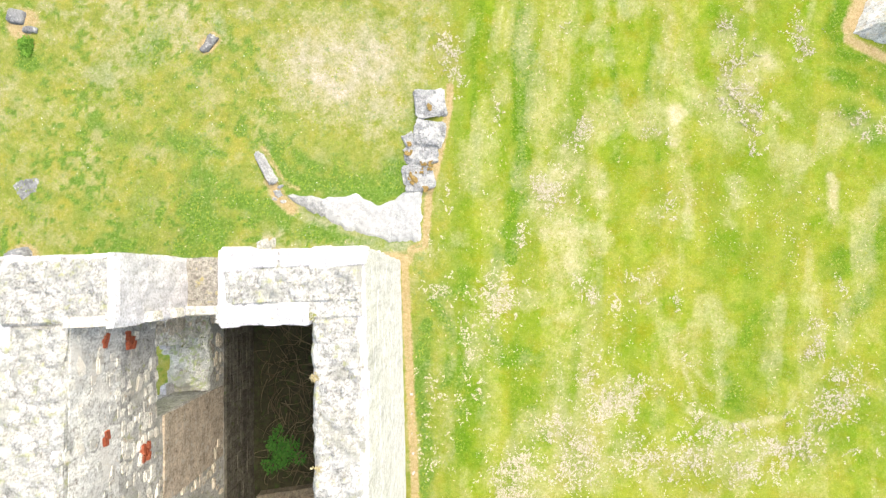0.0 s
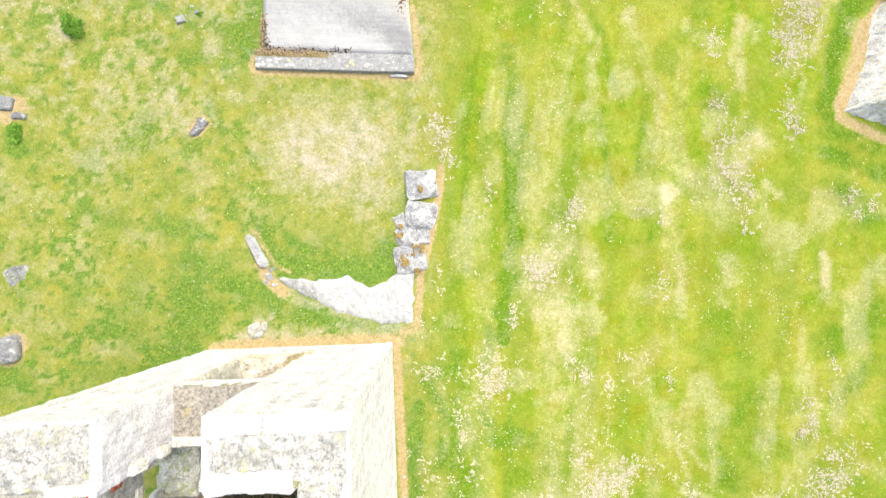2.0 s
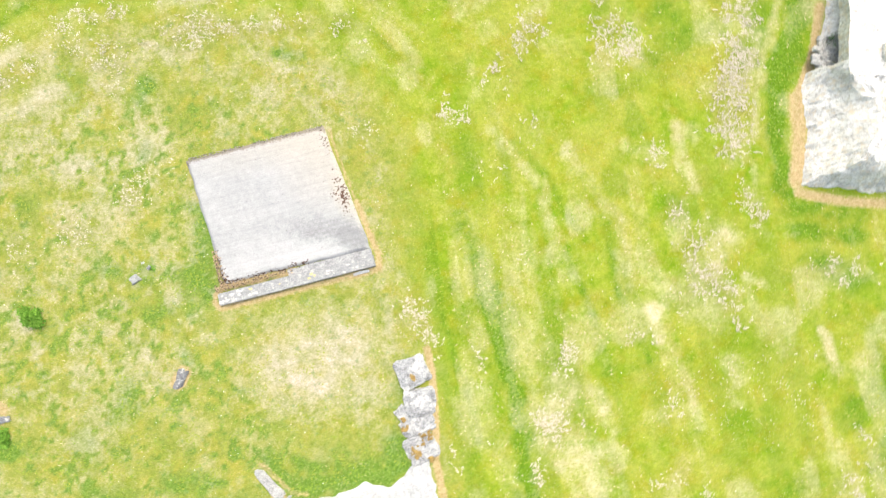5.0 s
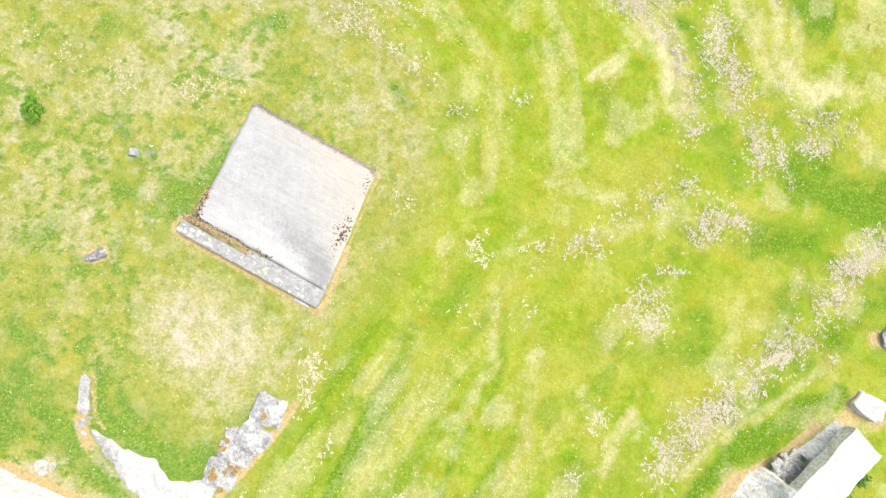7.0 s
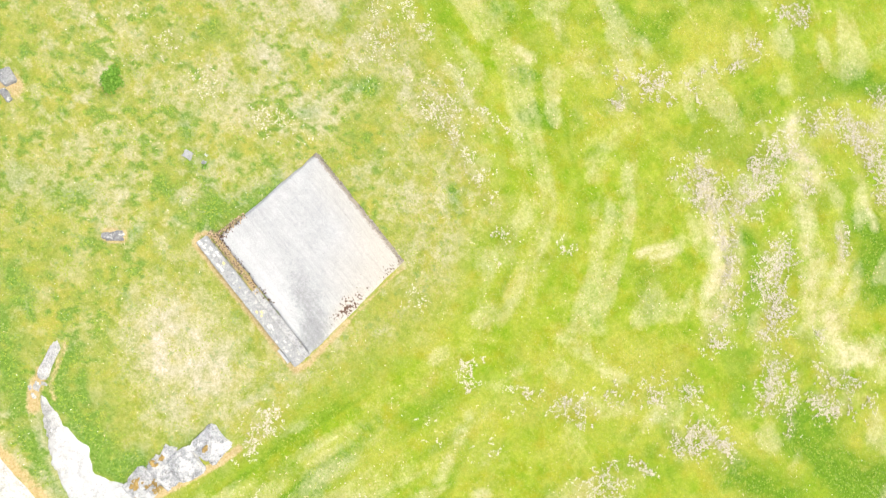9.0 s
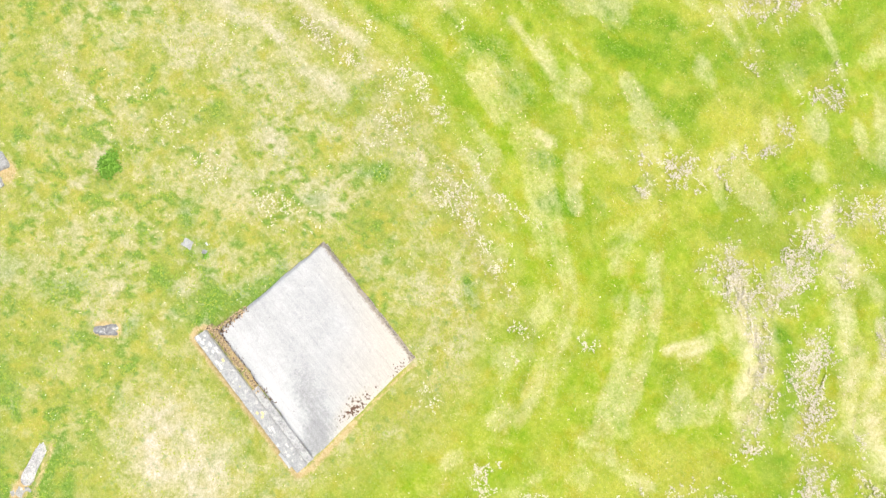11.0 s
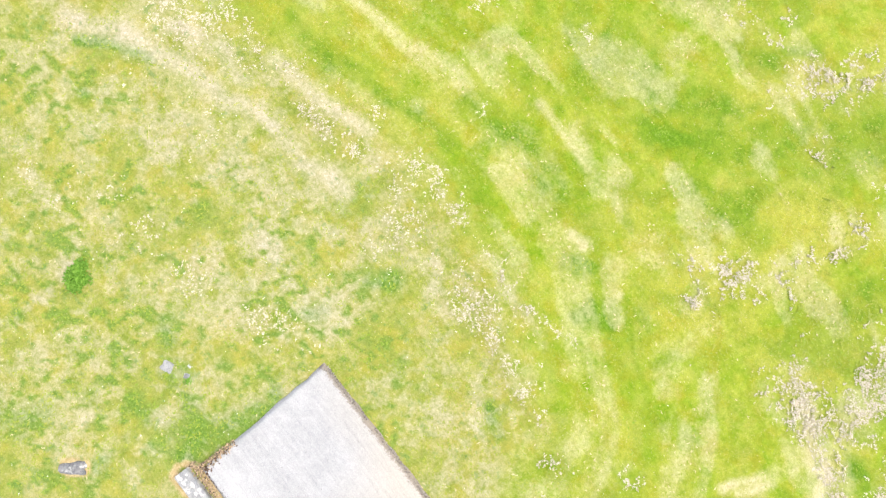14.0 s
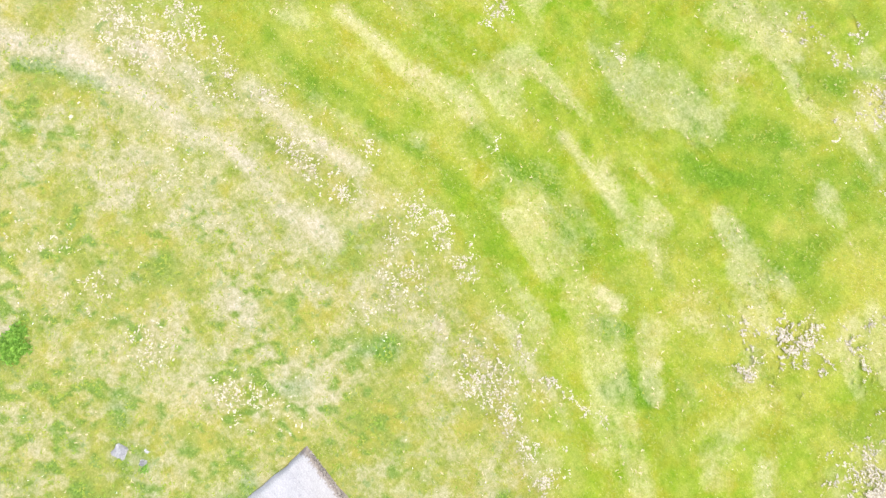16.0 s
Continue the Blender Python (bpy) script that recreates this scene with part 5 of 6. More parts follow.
def ruin_mass(name, parent, x0, x1, y0, y1, top, rough, seed, cut=0.14, west=lambda y, z: 0.0, south=0.0):
    """A weathered block of masonry; top(x, y) gives its height, west(y, z) shifts its western face, south leans the southern one back."""
    bm = box_bm(x0, x1, y0, y1, -0.6, 1.0, cut)
    bmesh.ops.smooth_vert(bm, verts=bm.verts, factor=0.4, use_axis_x=True, use_axis_y=True, use_axis_z=True)
    for v in bm.verts:
        h = top(v.co.x, v.co.y)
        v.co.z = -0.6 + (v.co.z + 0.6) / 1.6 * (h + 0.6)
        v.co.x += west(v.co.y, v.co.z) * max(0.0, 1 - (v.co.x - x0) / 1.9)
        v.co.y += 0.6 * south * max(0.0, v.co.z) * max(0.0, 1 - (v.co.y - y0) / 1.2)
    rumple(bm, rough, seed, 0.9)
    rumple(bm, rough * 0.7, seed + 3, 3.0)
    rumple(bm, rough * 0.4, seed + 5, 7.0)
    bm.normal_update()
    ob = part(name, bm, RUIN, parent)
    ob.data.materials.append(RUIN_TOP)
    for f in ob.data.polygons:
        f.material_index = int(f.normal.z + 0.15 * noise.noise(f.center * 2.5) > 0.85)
    return ob


def make_ruin():
    root = new("ruined_building")
    crest = lambda x, y: 0.78 + 0.055 * y + 0.06 * math.sin(2.1 * y) + 0.06 * math.sin(5 * x + y)
    broken = lambda x, y: 1.22 + 0.07 * y + 0.13 * math.sin(1.7 * x + 0.9 * y) + 0.08 * math.sin(4.1 * x - 2.3 * y) - 0.15 * max(0, x - 2.3)
    bulge = lambda y, z: -0.45 * math.exp(-((y - 3.35) / 0.75) ** 2) * max(0.0, 1 - max(z, 0) / 0.9) + max(0.0, z) * (0.95 - 0.6 * min(1.0, max(0.0, (y - 2.8) / 1.2))) - 0.12
    corner = ruin_mass("corner_wall", root, 0.0, 3.0, 0.0, 4.25, broken, 0.09, 1, 0.14, bulge, 1.0)
    ruin_mass("inner_wall", root, 1.55, 3.2, 3.9, 4.85, lambda x, y: broken(x, y) - 0.05, 0.09, 2)
    ruin_mass("south_wall", root, 3.0, 6.5, 0.0, 1.4, lambda x, y: 1.25 + 0.15 * math.sin(2 * x), 0.09, 7, south=1.0)
    ruin_mass("pier", root, -0.1, 1.75, 5.55, 7.4, crest, 0.06, 4, 0.14, lambda y, z: 0.95 * max(0.0, z))
    part("lintel", box_bm(0.45, 1.75, 3.7, 7.35, 0.95, 1.4, 0.12, 0.07, 8), RUIN, root, "thick pale stone bridging the opening")
    sill = box_bm(0.12, 1.75, 4.2, 5.6, -0.4, 0.3, 0.14)
    for v in sill.verts:
        if v.co.z > 0.2:
            v.co.z = 0.42 + 0.3 * max(0.0, 0.9 - v.co.x) * max(0.0, (5.7 - v.co.y) / 1.5) + 0.08 * noise.noise(v.co * 3)
    rumple(sill, 0.05, 3, 2.0)
    part("sill", sill, DARK_RUIN, root, "dark grey broken masonry")
    rng = random.Random(4)
    for k in range(26):
        x, y = rng.uniform(-0.05, 0.9), rng.uniform(4.3, 5.5)
        rubble = part("stone", rock_bm(rng.uniform(0.15, 0.42), rng.uniform(0.12, 0.3), rng.uniform(0.1, 0.18), k, 0.3, 2), DARK_RUIN, root)
        rubble.matrix_local = pose(x, y, 0.4 + 0.2 * max(0, 0.9 - x) * (5.7 - y) / 1.5, rng.uniform(-20, 20), rng.uniform(-20, 20), rng.uniform(0, 360))
    for k in range(60):
        x, y = rng.gauss(2.4, 0.24), rng.gauss(3.5, 0.26)
        spot = part("lichen", rock_bm(rng.uniform(0.07, 0.2), rng.uniform(0.06, 0.15), 0.09, k, 0.5, 1), LICHEN, corner, "patch of yellow lichen")
        spot.matrix_local = pose(x, y, broken(x, y) - 0.025)
    root.matrix_world = RUIN_AT
    return tagged(root, "broken bleached limestone walls of a low ruin", "ruin")


make_ruin()
rock("squared white stone block beside the ruined walls", FALLEN, 19.25, 16.25, 1.3, 0.85, 0.42, -8, 51, 0.3)
rock("grey boulder in bare earth by the ruin", KERB, 18.9, 18.95, 0.9, 0.75, 0.32, 30, 50, 0.35)
bush = leafy_bush("nettle_bush", "green leafy weeds growing inside the ruin", NETTLE, [(21.2, 10.3, 0.5, 0.6), (20.9, 9.6, 0.5, 0.55), (21.5, 11.0, 0.6, 0.6), (19.7, 13.1, 0.6, 0.5), (20.1, 13.8, 0.6, 0.5), (20.4, 12.6, 0.6, 0.6), (21.2, 11.9, 0.6, 0.6)], 0.13, 600, 14)
leafy_bush("weed", "dark green weed in the opening of the ruin", NETTLE, [(17.7, 13.2, 0.85, 0.25), (17.95, 13.35, 0.85, 0.25)], 0.07, 160, 15)


# ---- small growth on the lawn ----
def on_ground(X, Y):
    cx, cy = np.clip(X, -22, 24), np.clip(Y, -14, 36)
    return -0.272 - 0.0119 * cx + 0.0529 * cy + 0.0013 * cx * cx + 0.00044 * cy * cy


def open_lawn(X, Y):
    """False on the slab, the foundation, the ruins and bare earth."""
    i = np.clip(np.searchsorted(XS, X), 0, len(XS) - 1)
    j = np.clip(np.searchsorted(YS, Y), 0, len(YS) - 1)
    ok = SOIL[j, i] < 0.35
    ok &= ~((X > -5.95) & (X < 0.05) & (Y > 9.4) & (Y < 14.95) & (X < -0.2 - 0.12 * (Y - 9.9)))
    ok &= ~((X > -5.3) & (X < -0.1) & (Y > 0.15 + 0.066 * (X + 0.5) ** 2) & (Y < 2.2))
    ok &= ~((X > -1.0) & (X < 0.6) & (Y > 2.0) & (Y < 6.1))
    ok &= ~((X > -7.7) & (X < -0.7 - 0.06 * Y) & (Y < -0.05) & (Y > -11.5))
    return ok, i, j


def lumps(name, X, Y, size, flat, mat, label, seed, lift=0.02):
    """Many small uneven lumps of twelve faces, at random turns."""
    rng = np.random.RandomState(seed)
    n = len(X)
    shape = np.array([(1, 0, 0), (0.35, 0.8, 0.1), (-0.6, 0.55, 0), (-0.9, -0.3, 0.05), (-0.1, -0.8, 0), (0.7, -0.5, 0.1), (0.1, 0.05, 1), (0, 0, -0.5)])
    tri = np.array([(0, 1, 6), (1, 2, 6), (2, 3, 6), (3, 4, 6), (4, 5, 6), (5, 0, 6), (1, 0, 7), (2, 1, 7), (3, 2, 7), (4, 3, 7), (5, 4, 7), (0, 5, 7)])
    pts = shape[None] * (1 + 0.5 * (rng.rand(n, 8, 3) - 0.5))
    s = size * (0.55 + 0.9 * rng.rand(n) ** 1.5)
    pts = pts * s[:, None, None] * np.stack((np.ones(n), 0.4 + 0.5 * rng.rand(n), flat * (0.6 + 0.8 * rng.rand(n))), -1)[:, None, :]
    a = rng.rand(n) * 6.283
    c, q = np.cos(a)[:, None], np.sin(a)[:, None]
    px, py = pts[..., 0] * c - pts[..., 1] * q, pts[..., 0] * q + pts[..., 1] * c
    V = np.stack((px + X[:, None], py + Y[:, None], pts[..., 2] + on_ground(X, Y)[:, None] + lift), -1).reshape(-1, 3)
    F = (tri[None] + 8 * np.arange(n)[:, None, None]).reshape(-1, 3)
    return soup(name, V, F, mat, label=label)


def make_clippings():
    rng = np.random.RandomState(12)
    xs, ys = [], []
    for width, amount, points in HEAPS:
        P = np.array(points)
        seg = np.hypot(*(P[1:] - P[:-1]).T)
        n = int(amount * 195 * (seg.sum() + width) * width * 1.4)
        t = rng.rand(n) * seg.sum()
        k = np.minimum(np.searchsorted(np.cumsum(seg), t), len(seg) - 1)
        f = (t - np.concatenate(([0], np.cumsum(seg)))[k]) / np.maximum(seg[k], 1e-6)
        heap = P[k] + (P[k + 1] - P[k]) * f[:, None] + rng.randn(n, 2) * width * 0.7
        heap = heap[0.6 * value_noise(heap[:, 0], heap[:, 1], 0.3, 51) + 0.6 * rng.rand(n) > 0.92 - 0.27 * amount]
        # each heap is a short drift of several tufts
        n = len(heap)
        turn, reach = rng.rand(n) * 3.14, 0.03 + 0.09 * rng.rand(n)
        along, across = rng.randn(n, 11) * reach[:, None], rng.randn(n, 11) * 0.022
        c = np.stack((heap[:, :1] + along * np.cos(turn)[:, None] - across * np.sin(turn)[:, None], heap[:, 1:] + along * np.sin(turn)[:, None] + across * np.cos(turn)[:, None]), -1).reshape(-1, 2)
        keep = rng.rand(len(c)) < 0.8
        xs.append(c[keep, 0])
        ys.append(c[keep, 1])
    X, Y = np.concatenate(xs), np.concatenate(ys)
    LX, LY = rng.uniform(0.8, 18, 40000), rng.uniform(-11, 32, 40000)
    thick = value_noise(LX, LY, 1.6, 52) * np.interp(LY, [-11, -2, 6, 32], [1.0, 0.9, 0.6, 0.5]) + 0.5 * value_noise(LX, LY, 0.3, 53) + 0.2 * rng.rand(40000)
    X, Y = np.concatenate((X, LX[thick > 1.02])), np.concatenate((Y, LY[thick > 1.02]))
    ok, i, j = open_lawn(X, Y)
    ok &= rng.rand(len(X)) > 0.55 * WILD[j, i] * (Y > 10)
    return lumps("clippings", X[ok], Y[ok], 0.030, 0.34, CLIPPING, "dry pale grass clippings left in rows on the lawn", 13)


def make_daisies():
    rng = np.random.RandomState(14)
    X, Y = rng.uniform(-18, 20, 12000), rng.uniform(-10, 32, 12000)
    ok, i, j = open_lawn(X, Y)
    ok &= (WILD[j, i] * 0.4 + 0.06 > rng.rand(12000)) & (value_noise(X, Y, 0.7, 60) > 0.62)
    return lumps("daisies", X[ok], Y[ok], 0.016, 0.3, PETAL, "tiny white daisies scattered through the lawn", 15, 0.05)


def blades(name, n, mat, label, seed, chance, tall):
    rng = np.random.RandomState(seed)
    X, Y = rng.uniform(-19, 21, n), rng.uniform(-11, 33, n)
    ok, i, j = open_lawn(X, Y)
    ok &= chance(i, j) > rng.rand(n)
    X, Y = X[ok], Y[ok]
    n = len(X)
    base = on_ground(X, Y) + 0.004
    V = np.zeros((n, 3, 3, 3))
    for k in range(3):
        a = rng.rand(n) * 6.283
        h, w, lean = tall * (0.25 + 0.4 * rng.rand(n)), 0.010 + 0.010 * rng.rand(n), tall * (1.4 + 1.6 * rng.rand(n))
        ca, sa = np.cos(a), np.sin(a)
        V[:, k, 0] = np.stack((X - sa * w, Y + ca * w, base), -1)
        V[:, k, 1] = np.stack((X + sa * w, Y - ca * w, base), -1)
        V[:, k, 2] = np.stack((X + ca * lean, Y + sa * lean, base + h), -1)
    F = np.arange(n * 9).reshape(-1, 3)
    return soup(name, V.reshape(-1, 3), F, mat, label=label)


def make_gravel():
    rng = np.random.RandomState(18)
    X, Y = rng.uniform(-6.1, -2.9, 520), 10.16 + 0.06 * rng.randn(520)
    X2, Y2 = -5.88 + 0.11 * np.abs(rng.randn(260)), rng.uniform(10.2, 11.5, 260)
    keep = rng.rand(520) > np.clip((X + 5.2) / 2.6, 0, 0.85)
    X, Y = np.concatenate((X[keep], X2)), np.concatenate((Y[keep], Y2))
    return lumps("gravel", X, Y, 0.032, 0.6, GRAVEL, "brown and black gravel between slab and kerb", 19, 0.125)


def make_pebbles():
    rng = np.random.RandomState(20)
    X, Y = rng.uniform(-5.9, -0.95, 700), 14.97 - 0.09 * np.abs(rng.randn(700))
    keep = value_noise(X, Y, 0.5, 61) + 0.3 * rng.rand(700) > 0.45
    return lumps("pebbles", X[keep], Y[keep], 0.026, 0.6, PEBBLE, "dark grit gathered along the slab's far rim", 21, 0.115)


make_clippings()
make_daisies()
make_gravel()
make_pebbles()
blades("grass", 110000, BLADE, "short green and yellowing grass blades", 70, lambda i, j: 0.6 * (1 - 0.6 * LUSH[j, i]) * (1 - DRY[j, i]), 0.03)
blades("lush_grass", 150000, TUFT, "longer dark green grass blades in patches", 71, lambda i, j: LUSH[j, i] * 0.7 * (1 - DRY[j, i]) ** 2, 0.026)
blades("dry_grass", 110000, STRAW, "dry straw-coloured grass blades in patches", 72, lambda i, j: DRY[j, i] * (0.45 - 0.25 * WILD[j, i]), 0.03)


# ---- stones of the walls ----
def stone_mesh(seed, mat, bevel=0.07):
    """An uneven dressed stone one unit in size, its outer face at z = 0.5."""
    rng = random.Random(seed)
    bm = bmesh.new()
    bmesh.ops.create_cube(bm, size=1)
    for v in bm.verts:
        v.co += Vector((rng.uniform(-0.06, 0.06), rng.uniform(-0.09, 0.09), rng.uniform(-0.05, 0.03)))
    bmesh.ops.bevel(bm, geom=[e for e in bm.edges if max(v.co.z for v in e.verts) > 0], offset=bevel, segments=1 if bevel < 0.1 else 2, affect="EDGES")
    me = bpy.data.meshes.new("stone")
    bm.to_mesh(me)
    bm.free()
    me.materials.append(mat)
    return me


def lay(parent, name, mat, spots, limit=300, seed=0, bevel=0.07):
    """Stones at (place, axes, sizes): the first ones as objects, the rest joined."""
    rng = random.Random(seed)
    kinds = [stone_mesh(seed * 20 + k, mat, bevel) for k in range(8)]
    plain = [(np.array([v.co for v in me.vertices]), [tuple(p.vertices) for p in me.polygons]) for me in kinds]
    verts, faces = [], []
    for k, m in enumerate(spots):
        pick = rng.randrange(8)
        if k < limit:
            ob = new(name, kinds[pick])
            ob.parent = parent
            ob.matrix_local = m
        else:
            co, fs = plain[pick]
            off = len(verts)
            verts += (co @ np.array(m.to_3x3()).T + np.array(m.translation)).tolist()
            faces += [tuple(i + off for i in f) for f in fs]
    if verts:
        soup("stonework", verts, faces, mat, parent)


def courses(rng, u0, u1, w0, w1, high, wide, skip=lambda u, w: False):
    """Places of stones in rough courses: u, w, width, height."""
    rows = max(1, round((w1 - w0) / high))
    cuts = [w0] + [w0 + (w1 - w0) * (k + rng.uniform(-0.25, 0.25)) / rows for k in range(1, rows)] + [w1]
    for w, top in zip(cuts, cuts[1:]):
        u = u0 - rng.uniform(0, wide)
        while u < u1:
            b = wide * rng.uniform(0.5, 1.5)
            lo, hi = max(u, u0), min(u + b, u1)
            if hi - lo > 0.08 and not skip((lo + hi) / 2, (w + top) / 2):
                yield (lo + hi) / 2, (w + top) / 2, hi - lo, top - w
            u += b


def basis(place, e1, e2, e3, s1, s2, s3, rng, tilt=2.0):
    m = Matrix((e1, e2, e3)).transposed().to_4x4()
    return Matrix.Translation(place) @ m @ pose(0, 0, 0, rng.uniform(-tilt, tilt), rng.uniform(-tilt, tilt), rng.uniform(-tilt, tilt)) @ Matrix.Diagonal((s1, s2, s3, 1))


EX, EY, EZ = Vector((1, 0, 0)), Vector((0, 1, 0)), Vector((0, 0, 1))


def face(parent, mat, axis, at, u0, u1, w0, w1, high, wide, seed, skip=lambda u, w: False, limit=300, proud=0.012, near=lambda u, w: 0.0, wild=0.0):
    """Stones on an upright face. axis: the way it looks; wild: how far they stray from courses."""
    rng = random.Random(seed)
    e1 = {"+y": -EX, "-y": EX, "+x": EY, "-x": -EY}[axis]
    e3 = {"+y": EY, "-y": -EY, "+x": EX, "-x": -EX}[axis]
    found = []
    for u, w, b, h in courses(rng, u0, u1, w0, w1, high, wide, skip):
        p = Vector((u, at, w)) if axis[1] == "y" else Vector((at, u, w))
        p += e3 * (rng.uniform(-0.3 - 2.0 * wild, 1.0) * proud - 0.105) + (e1 * rng.uniform(-0.1, 0.1) + EZ * rng.uniform(-0.07, 0.07)) * wild
        m = basis(p, e1, EZ, e3, b * (1.05 - wild * rng.uniform(0, 0.45)), h * (1.05 - wild * rng.uniform(-0.2, 0.4)), 0.2, rng, 1.0)
        found.append((near(u, w), m @ pose(0, 0, 0, 0, 0, rng.uniform(-16, 16) * wild)))
    found.sort(key=lambda f: f[0])
    lay(parent, "stone", mat, [m for _, m in found], limit, seed, 0.07 + 0.12 * wild)


def cap(parent, mat, u0, u1, v0, v1, z, high, wide, seed, limit=300, share=0.45):
    """Rubble half sunk in a level top."""
    rng = random.Random(seed)
    spots = []
    for u, v, b, h in courses(rng, u0, u1, v0, v1, high, wide):
        if rng.random() > share:
            continue
        small = max(b, h) < 0.5
        m = Matrix.Translation((u + rng.uniform(-0.05, 0.05) * small, v + rng.uniform(-0.04, 0.04) * small, z - 0.112 + rng.uniform(-0.025, 0.02) - 0.012 * (share < 1)))
        spots.append(m @ pose(0, 0, 0, rng.uniform(-5, 5), rng.uniform(-5, 5), rng.uniform(-9, 9) * small * (share < 1)) @ Matrix.Diagonal((b * rng.uniform(0.75, 1.15) * (1.2 if share >= 1 else 1), h * rng.uniform(0.8, 1.2), 0.2, 1)))
    lay(parent, "stone", mat, spots, limit, seed, 0.07 if share >= 1 else 0.24)


def rubble_top(parent, mat, u0, u1, v0, v1, z, seed, lump=0.1):
    """Mortared rubble on a wall's top: lumps about a hand across between hollows, ragged at the rim."""
    nu, nv = int((u1 - u0) / 0.055), int((v1 - v0) / 0.055)
    verts, faces = [], []
    for i in range(nu + 1):
        for j in range(nv + 1):
            u, v = u0 + (u1 - u0) * i / nu, v0 + (v1 - v0) * j / nv
            q = Vector((u * 4.2 + seed, v * 4.2, seed * 1.7))
            near = noise.voronoi(q)[0]
            h = lump * (0.9 - 1.3 * near[0]) + 0.35 * lump * noise.noise(q * 3.1) + 0.5 * lump * noise.noise(q * 0.25)
            low = 0.07 if i in (0, nu) or j in (0, nv) else 0.0
            verts.append((u + 0.03 * noise.noise(q * 0.9), v + 0.03 * noise.noise(q * 0.8 + Vector((9, 0, 0))), z + h - low))
            if i and j:
                a = i * (nv + 1) + j
                faces.append((a - nv - 2, a - 1, a, a - nv - 1))
    me = bpy.data.meshes.new("rubble_top")
    me.from_pydata(verts, [], faces)
    me.materials.append(mat)
    ob = new("rubble_top", me)
    ob.parent = parent
    return tagged(ob, "lumpy mortared rubble with lichen")


window_n = lambda u, w: -4.62 < u < -2.55 and (1.0 + 0.9 * (-2.55 - u) / 2.07 < w < 5.1 or w > 5.8)
window_w = lambda u, w: -3.75 < u < -2.0 and 2.9 < w < 5.5

# wall tops
cap(WALL_N, LIMESTONE, -2.58, 0.0, -0.36, 0.0, 8.37, 0.36, 0.5, 1, 40, 1.0)
cap(WALL_N, WALL_TOP, -2.5, -0.15, -0.98, -0.4, 8.37, 0.2, 0.28, 2, 60, 0.3)
rubble_top(WALL_N, WALL_TOP, -2.56, -0.1, -1.02, -0.33, 8.33, 2)
cap(WALL_N, LIMESTONE, -2.6, -1.0, -1.36, -1.0, 8.37, 0.36, 0.45, 3, 20, 1.0)
cap(WALL_N, WALL_TOP, -6.55, -4.85, -1.2, -0.15, 8.26, 0.26, 0.4, 4, 90, 0.3)
rubble_top(WALL_N, WALL_TOP, -6.6, -4.62, -1.27, -0.06, 8.23, 4)
part("broken_top", box_bm(-4.56, -2.6, -1.33, 0.0, 5.6, 5.86, 0.07, 0.05, 12), SILL_TOP, WALL_N, "lichened rubble in the gap")
cap(WALL_E, WALL_TOP, -0.95, -0.15, -11, -1.4, 8.32, 0.24, 0.34, 7, 160, 0.3)
rubble_top(WALL_E, WALL_TOP, -0.98, -0.1, -10.95, -1.3, 8.28, 7)
cap(WALL_E, LIMESTONE, -0.14, 0.0, -11, -0.36, 8.27, 0.6, 0.3, 8, 30, 1.0)
cap(WALL_W, WALL_TOP, -6.5, -5.5, -11, -1.33, 8.25, 0.26, 0.36, 9, 160, 0.25)
rubble_top(WALL_W, WALL_TOP, -6.6, -5.42, -10.95, -1.27, 8.22, 9)
# outer faces
face(WALL_N, LIMESTONE, "+y", 0.0, -2.6, 0.0, -0.5, 8.3, 0.3, 0.55, 11, limit=100, near=lambda u, w: w)
face(WALL_N, LIMESTONE, "+y", 0.0, -6.66, -4.62, -0.5, 8.2, 0.3, 0.55, 24, limit=60, near=lambda u, w: w)
face(WALL_N, LIMESTONE, "+y", 0.0, -4.6, -2.6, 5.1, 5.8, 0.23, 0.5, 26)
face(WALL_N, LIMESTONE, "+y", 0.0, -4.6, -2.6, -0.5, 1.05, 0.3, 0.5, 27)
face(WALL_E, LIMESTONE, "+x", 0.0, -11.0, 0.0, -0.5, 8.25, 0.42, 0.7, 12, limit=140, proud=0.006, near=lambda u, w: -u)
face(WALL_W, LIMESTONE, "-x", -6.62, -11.0, 0.0, -0.5, 8.2, 0.3, 0.6, 13, window_w, 0)
# jambs of the gap and the window, smoothed by weather
def lining(parent, mat, label, x0, x1, y0, y1, z0, z1, seed, rough=0.035):
    bm = box_bm(x0, x1, y0, y1, z0, z1, 0.11)
    bmesh.ops.smooth_vert(bm, verts=bm.verts, factor=0.5, use_axis_x=True, use_axis_y=True, use_axis_z=True)
    rumple(bm, rough, seed, 2.2)
    return part("jamb", bm, mat, parent, label)


lining(WALL_N, LIMESTONE, "smooth streaked pale jamb", -4.68, -4.5, -1.37, 0.03, 5.75, 8.27, 14)
lining(WALL_N, LIMESTONE, "smooth streaked pale jamb", -2.66, -2.5, -1.36, 0.02, 5.75, 8.34, 15)
lining(WALL_N, WALL_INSIDE, "streaked stone jamb of the window", -4.66, -4.5, -1.36, 0.02, 1.9, 5.15, 16, 0.06)
lining(WALL_N, WALL_INSIDE, "streaked stone jamb of the window", -2.66, -2.5, -1.36, 0.02, 0.9, 5.15, 17, 0.06)
lining(WALL_W, WINDOW_ROCK, "rough lichened window jamb", -6.6, -5.42, -2.12, -1.25, 2.9, 5.5, 18, 0.17)
lining(WALL_W, WINDOW_ROCK, "rough lichened window sill", -6.6, -5.4, -3.72, -2.0, 2.75, 3.0, 25, 0.09)
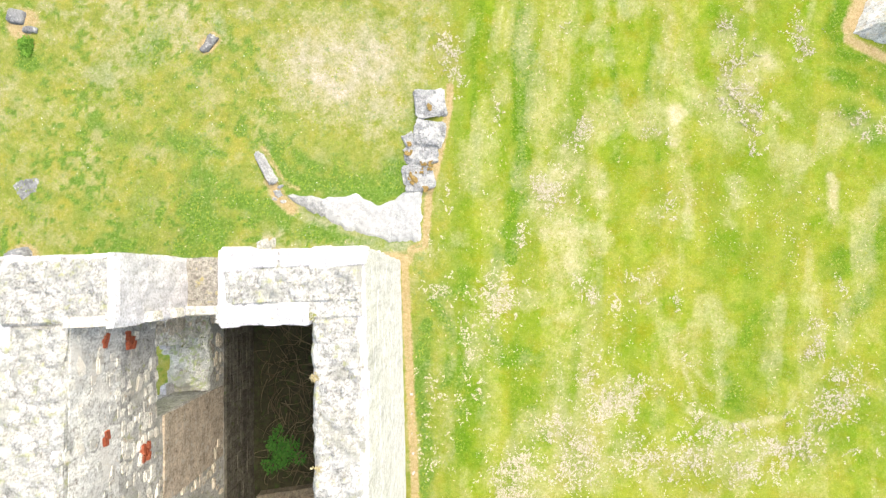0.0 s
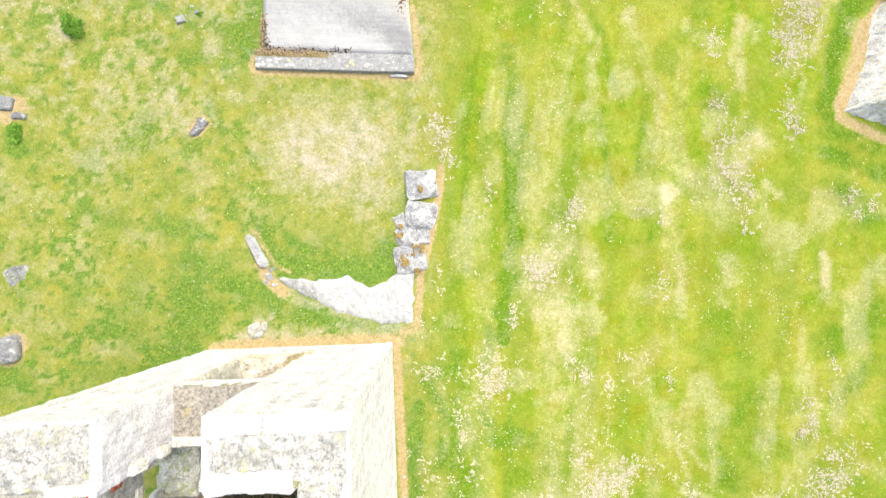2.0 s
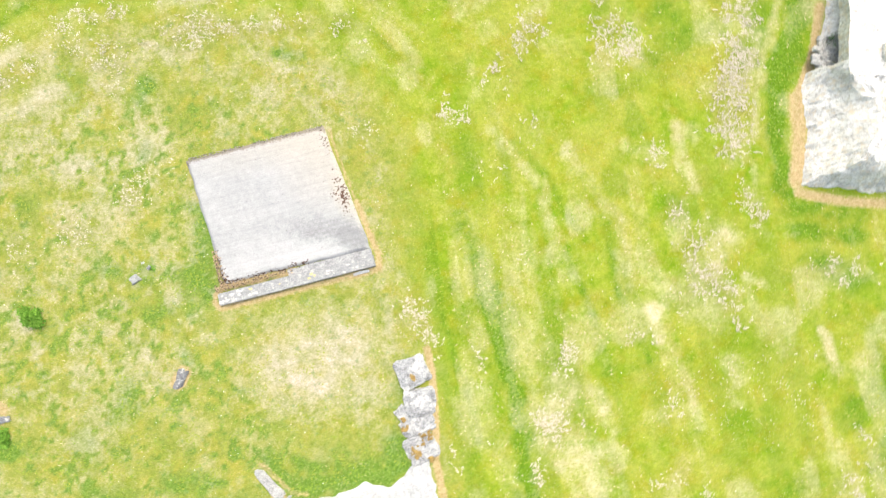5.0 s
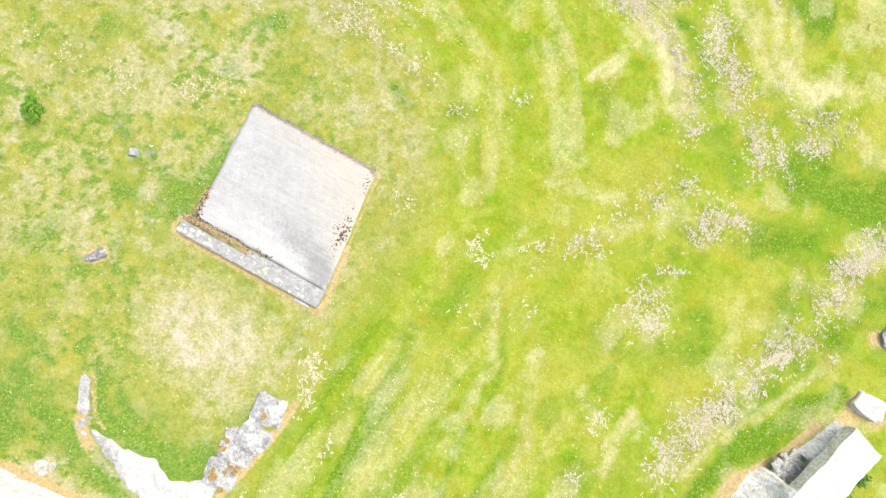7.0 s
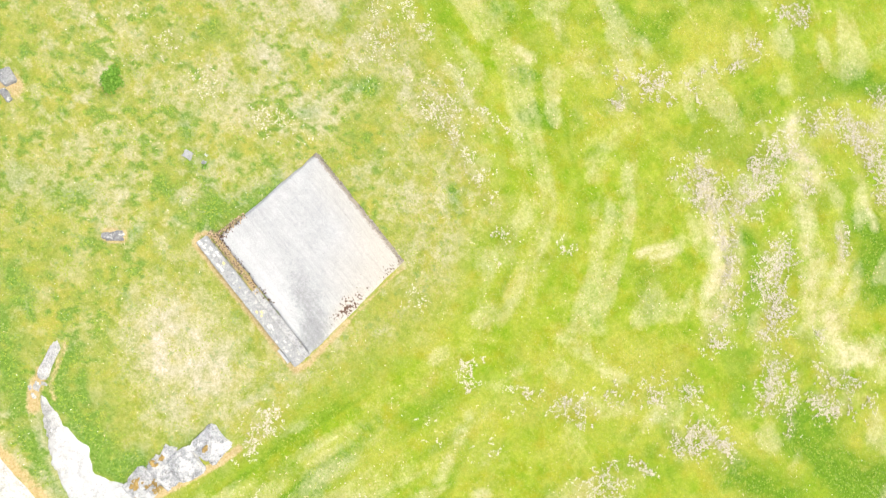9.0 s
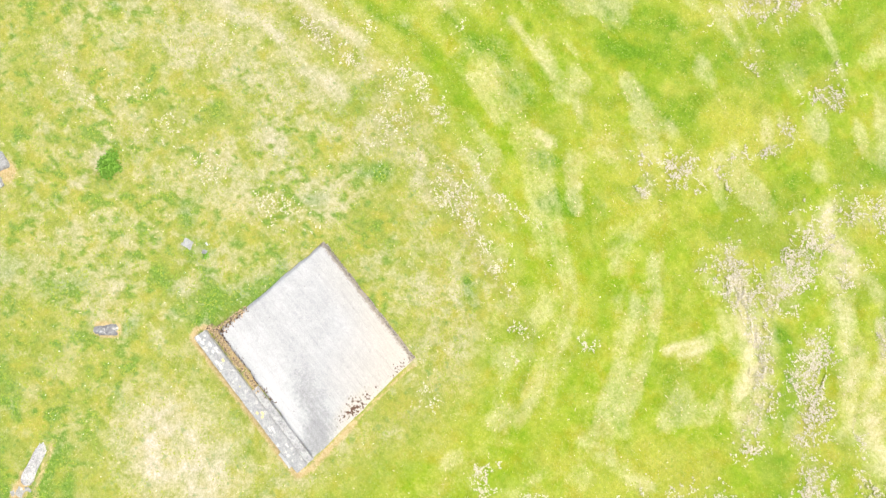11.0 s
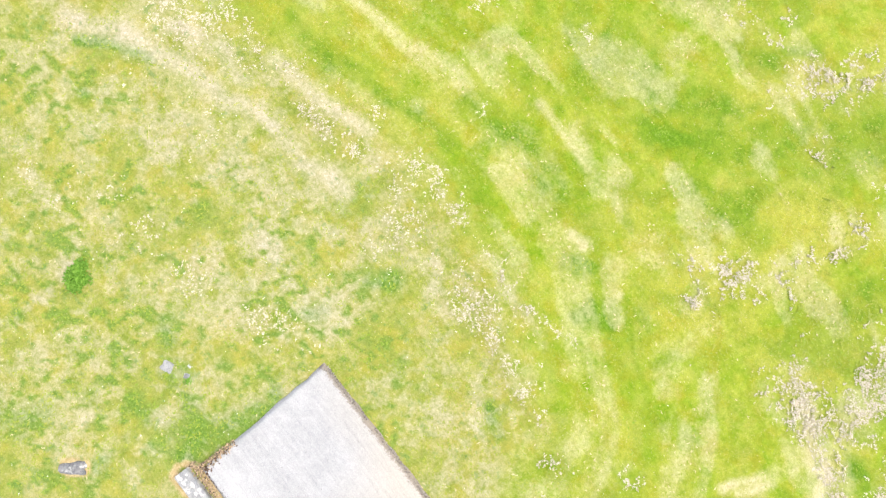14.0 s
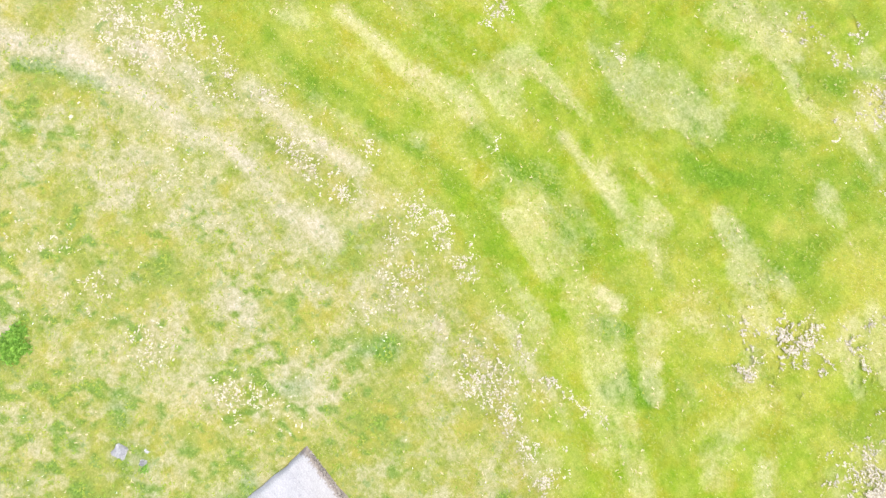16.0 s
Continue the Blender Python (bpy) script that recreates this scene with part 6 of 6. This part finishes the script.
rubble_top(WALL_W, WINDOW_ROCK, -6.35, -5.45, -3.6, -2.15, 3.04, 28, 0.16)
for k, (x, y, z, sx, sy, h) in enumerate(((-5.95, -2.75, 2.93, 0.85, 0.8, 0.4), (-6.25, -3.15, 2.93, 0.55, 0.5, 0.32), (-5.7, -3.2, 2.93, 0.45, 0.42, 0.26), (-6.35, -2.4, 2.93, 0.55, 0.5, 0.45), (-5.75, -2.25, 2.93, 0.5, 0.4, 0.4))):
    boulder = part("stone", rock_bm(sx, sy, h, 60 + k, 0.32, 4), WINDOW_ROCK, WALL_W, "white rock with green lichen")
    boulder.matrix_local = pose(x, y, z, 0, 0, 25 * k)
# inner faces
face(WALL_N, WALL_INSIDE, "-y", -1.33, -5.4, -0.95, -0.3, 8.3, 0.3, 0.45, 19, window_n, 60)
face(WALL_E, WALL_INSIDE, "-x", -0.95, -10, -1.33, -0.3, 8.2, 0.3, 0.45, 20, limit=0)
bare = lambda u, w: (-4.0 < u < -1.9 and 2.8 < w < 5.6) or (-5.9 < u < -3.8 and 2.1 < w < 5.2 and (u + 5.9) * 1.2 > 5.2 - w - 1.6)
thin = random.Random(77)
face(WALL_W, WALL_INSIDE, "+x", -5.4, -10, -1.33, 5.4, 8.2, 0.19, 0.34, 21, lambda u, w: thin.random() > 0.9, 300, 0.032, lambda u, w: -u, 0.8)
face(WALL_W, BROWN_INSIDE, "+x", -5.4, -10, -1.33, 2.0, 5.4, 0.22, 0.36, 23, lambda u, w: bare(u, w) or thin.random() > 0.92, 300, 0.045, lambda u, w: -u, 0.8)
part("limewash", box_bm(-5.47, -5.412, -10, -1.33, 6.75, 8.1, 0.1, 0.03, 16), LIMEWASH, WALL_W, "weathered limewashed upper face")
# much darker rubble over the lowest two metres of the inner west face
part("footing", box_bm(-5.47, -5.39, -10, -1.33, -0.4, 1.95, 0.2, 0.03, 15), DARK_RUBBLE, WALL_W, "dark foot of the wall")
face(WALL_W, DARK_RUBBLE, "+x", -5.36, -10, -1.33, -0.3, 1.95, 0.26, 0.4, 22, limit=120, near=lambda u, w: -u)
part("plaster", box_bm(-5.47, -5.40, -5.9, -3.8, 2.1, 5.2, 0.12, 0.03, 6), PLASTER, WALL_W, "worn patch of old brown plaster")


def bricks():
    rng = random.Random(33)
    for y, z, nb in ((-3.6, 7.2, 2), (-4.4, 6.0, 6), (-1.8, 6.55, 5), (-1.65, 7.25, 2)):
        for k in range(nb):
            me = stone_mesh(400 + k, BRICK)
            me.name = "brick"
            ob = new("brick", me)
            ob.parent = WALL_W
            ob.matrix_local = basis(Vector((-5.435, y + 0.11 * (k % 3) - 0.1, z - 0.13 * (k // 3) - 0.05 * (k % 2))), EY, EZ, EX, 0.19, 0.10, 0.16, rng, 9)


bricks()


def tufts_on_walls():
    """Dry and green tufts that root in the masonry."""
    for k, (u, v, z, r, mat, label) in enumerate(((-6.2, -2.4, 3.02, 0.2, MOSS, "yellow-green moss on the window's sill"), (-6.0, -3.1, 3.02, 0.16, MOSS, "yellow-green moss on the window's sill"), (-2.95, -0.35, 1.5, 0.5, STRAW, "dry straw tuft on the window's stone sill"), (-1.0, -1.25, 8.3, 0.07, MOSS, "small green tuft on the broken wall top"), (-0.95, -2.35, 8.3, 0.1, STRAW, "small dry tuft at the wall's inner edge"), (-0.9, -3.95, 8.3, 0.1, STRAW, "small dry tuft on the rubble wall top"))):
        ob = leafy_bush("tuft", label, mat, [(u, v, z, r), (u + r * 0.7, v + r * 0.4, z, r * 0.7)], 0.05, 3500, 80 + k, 0.6)
        ob.matrix_world = TOWER


tufts_on_walls()
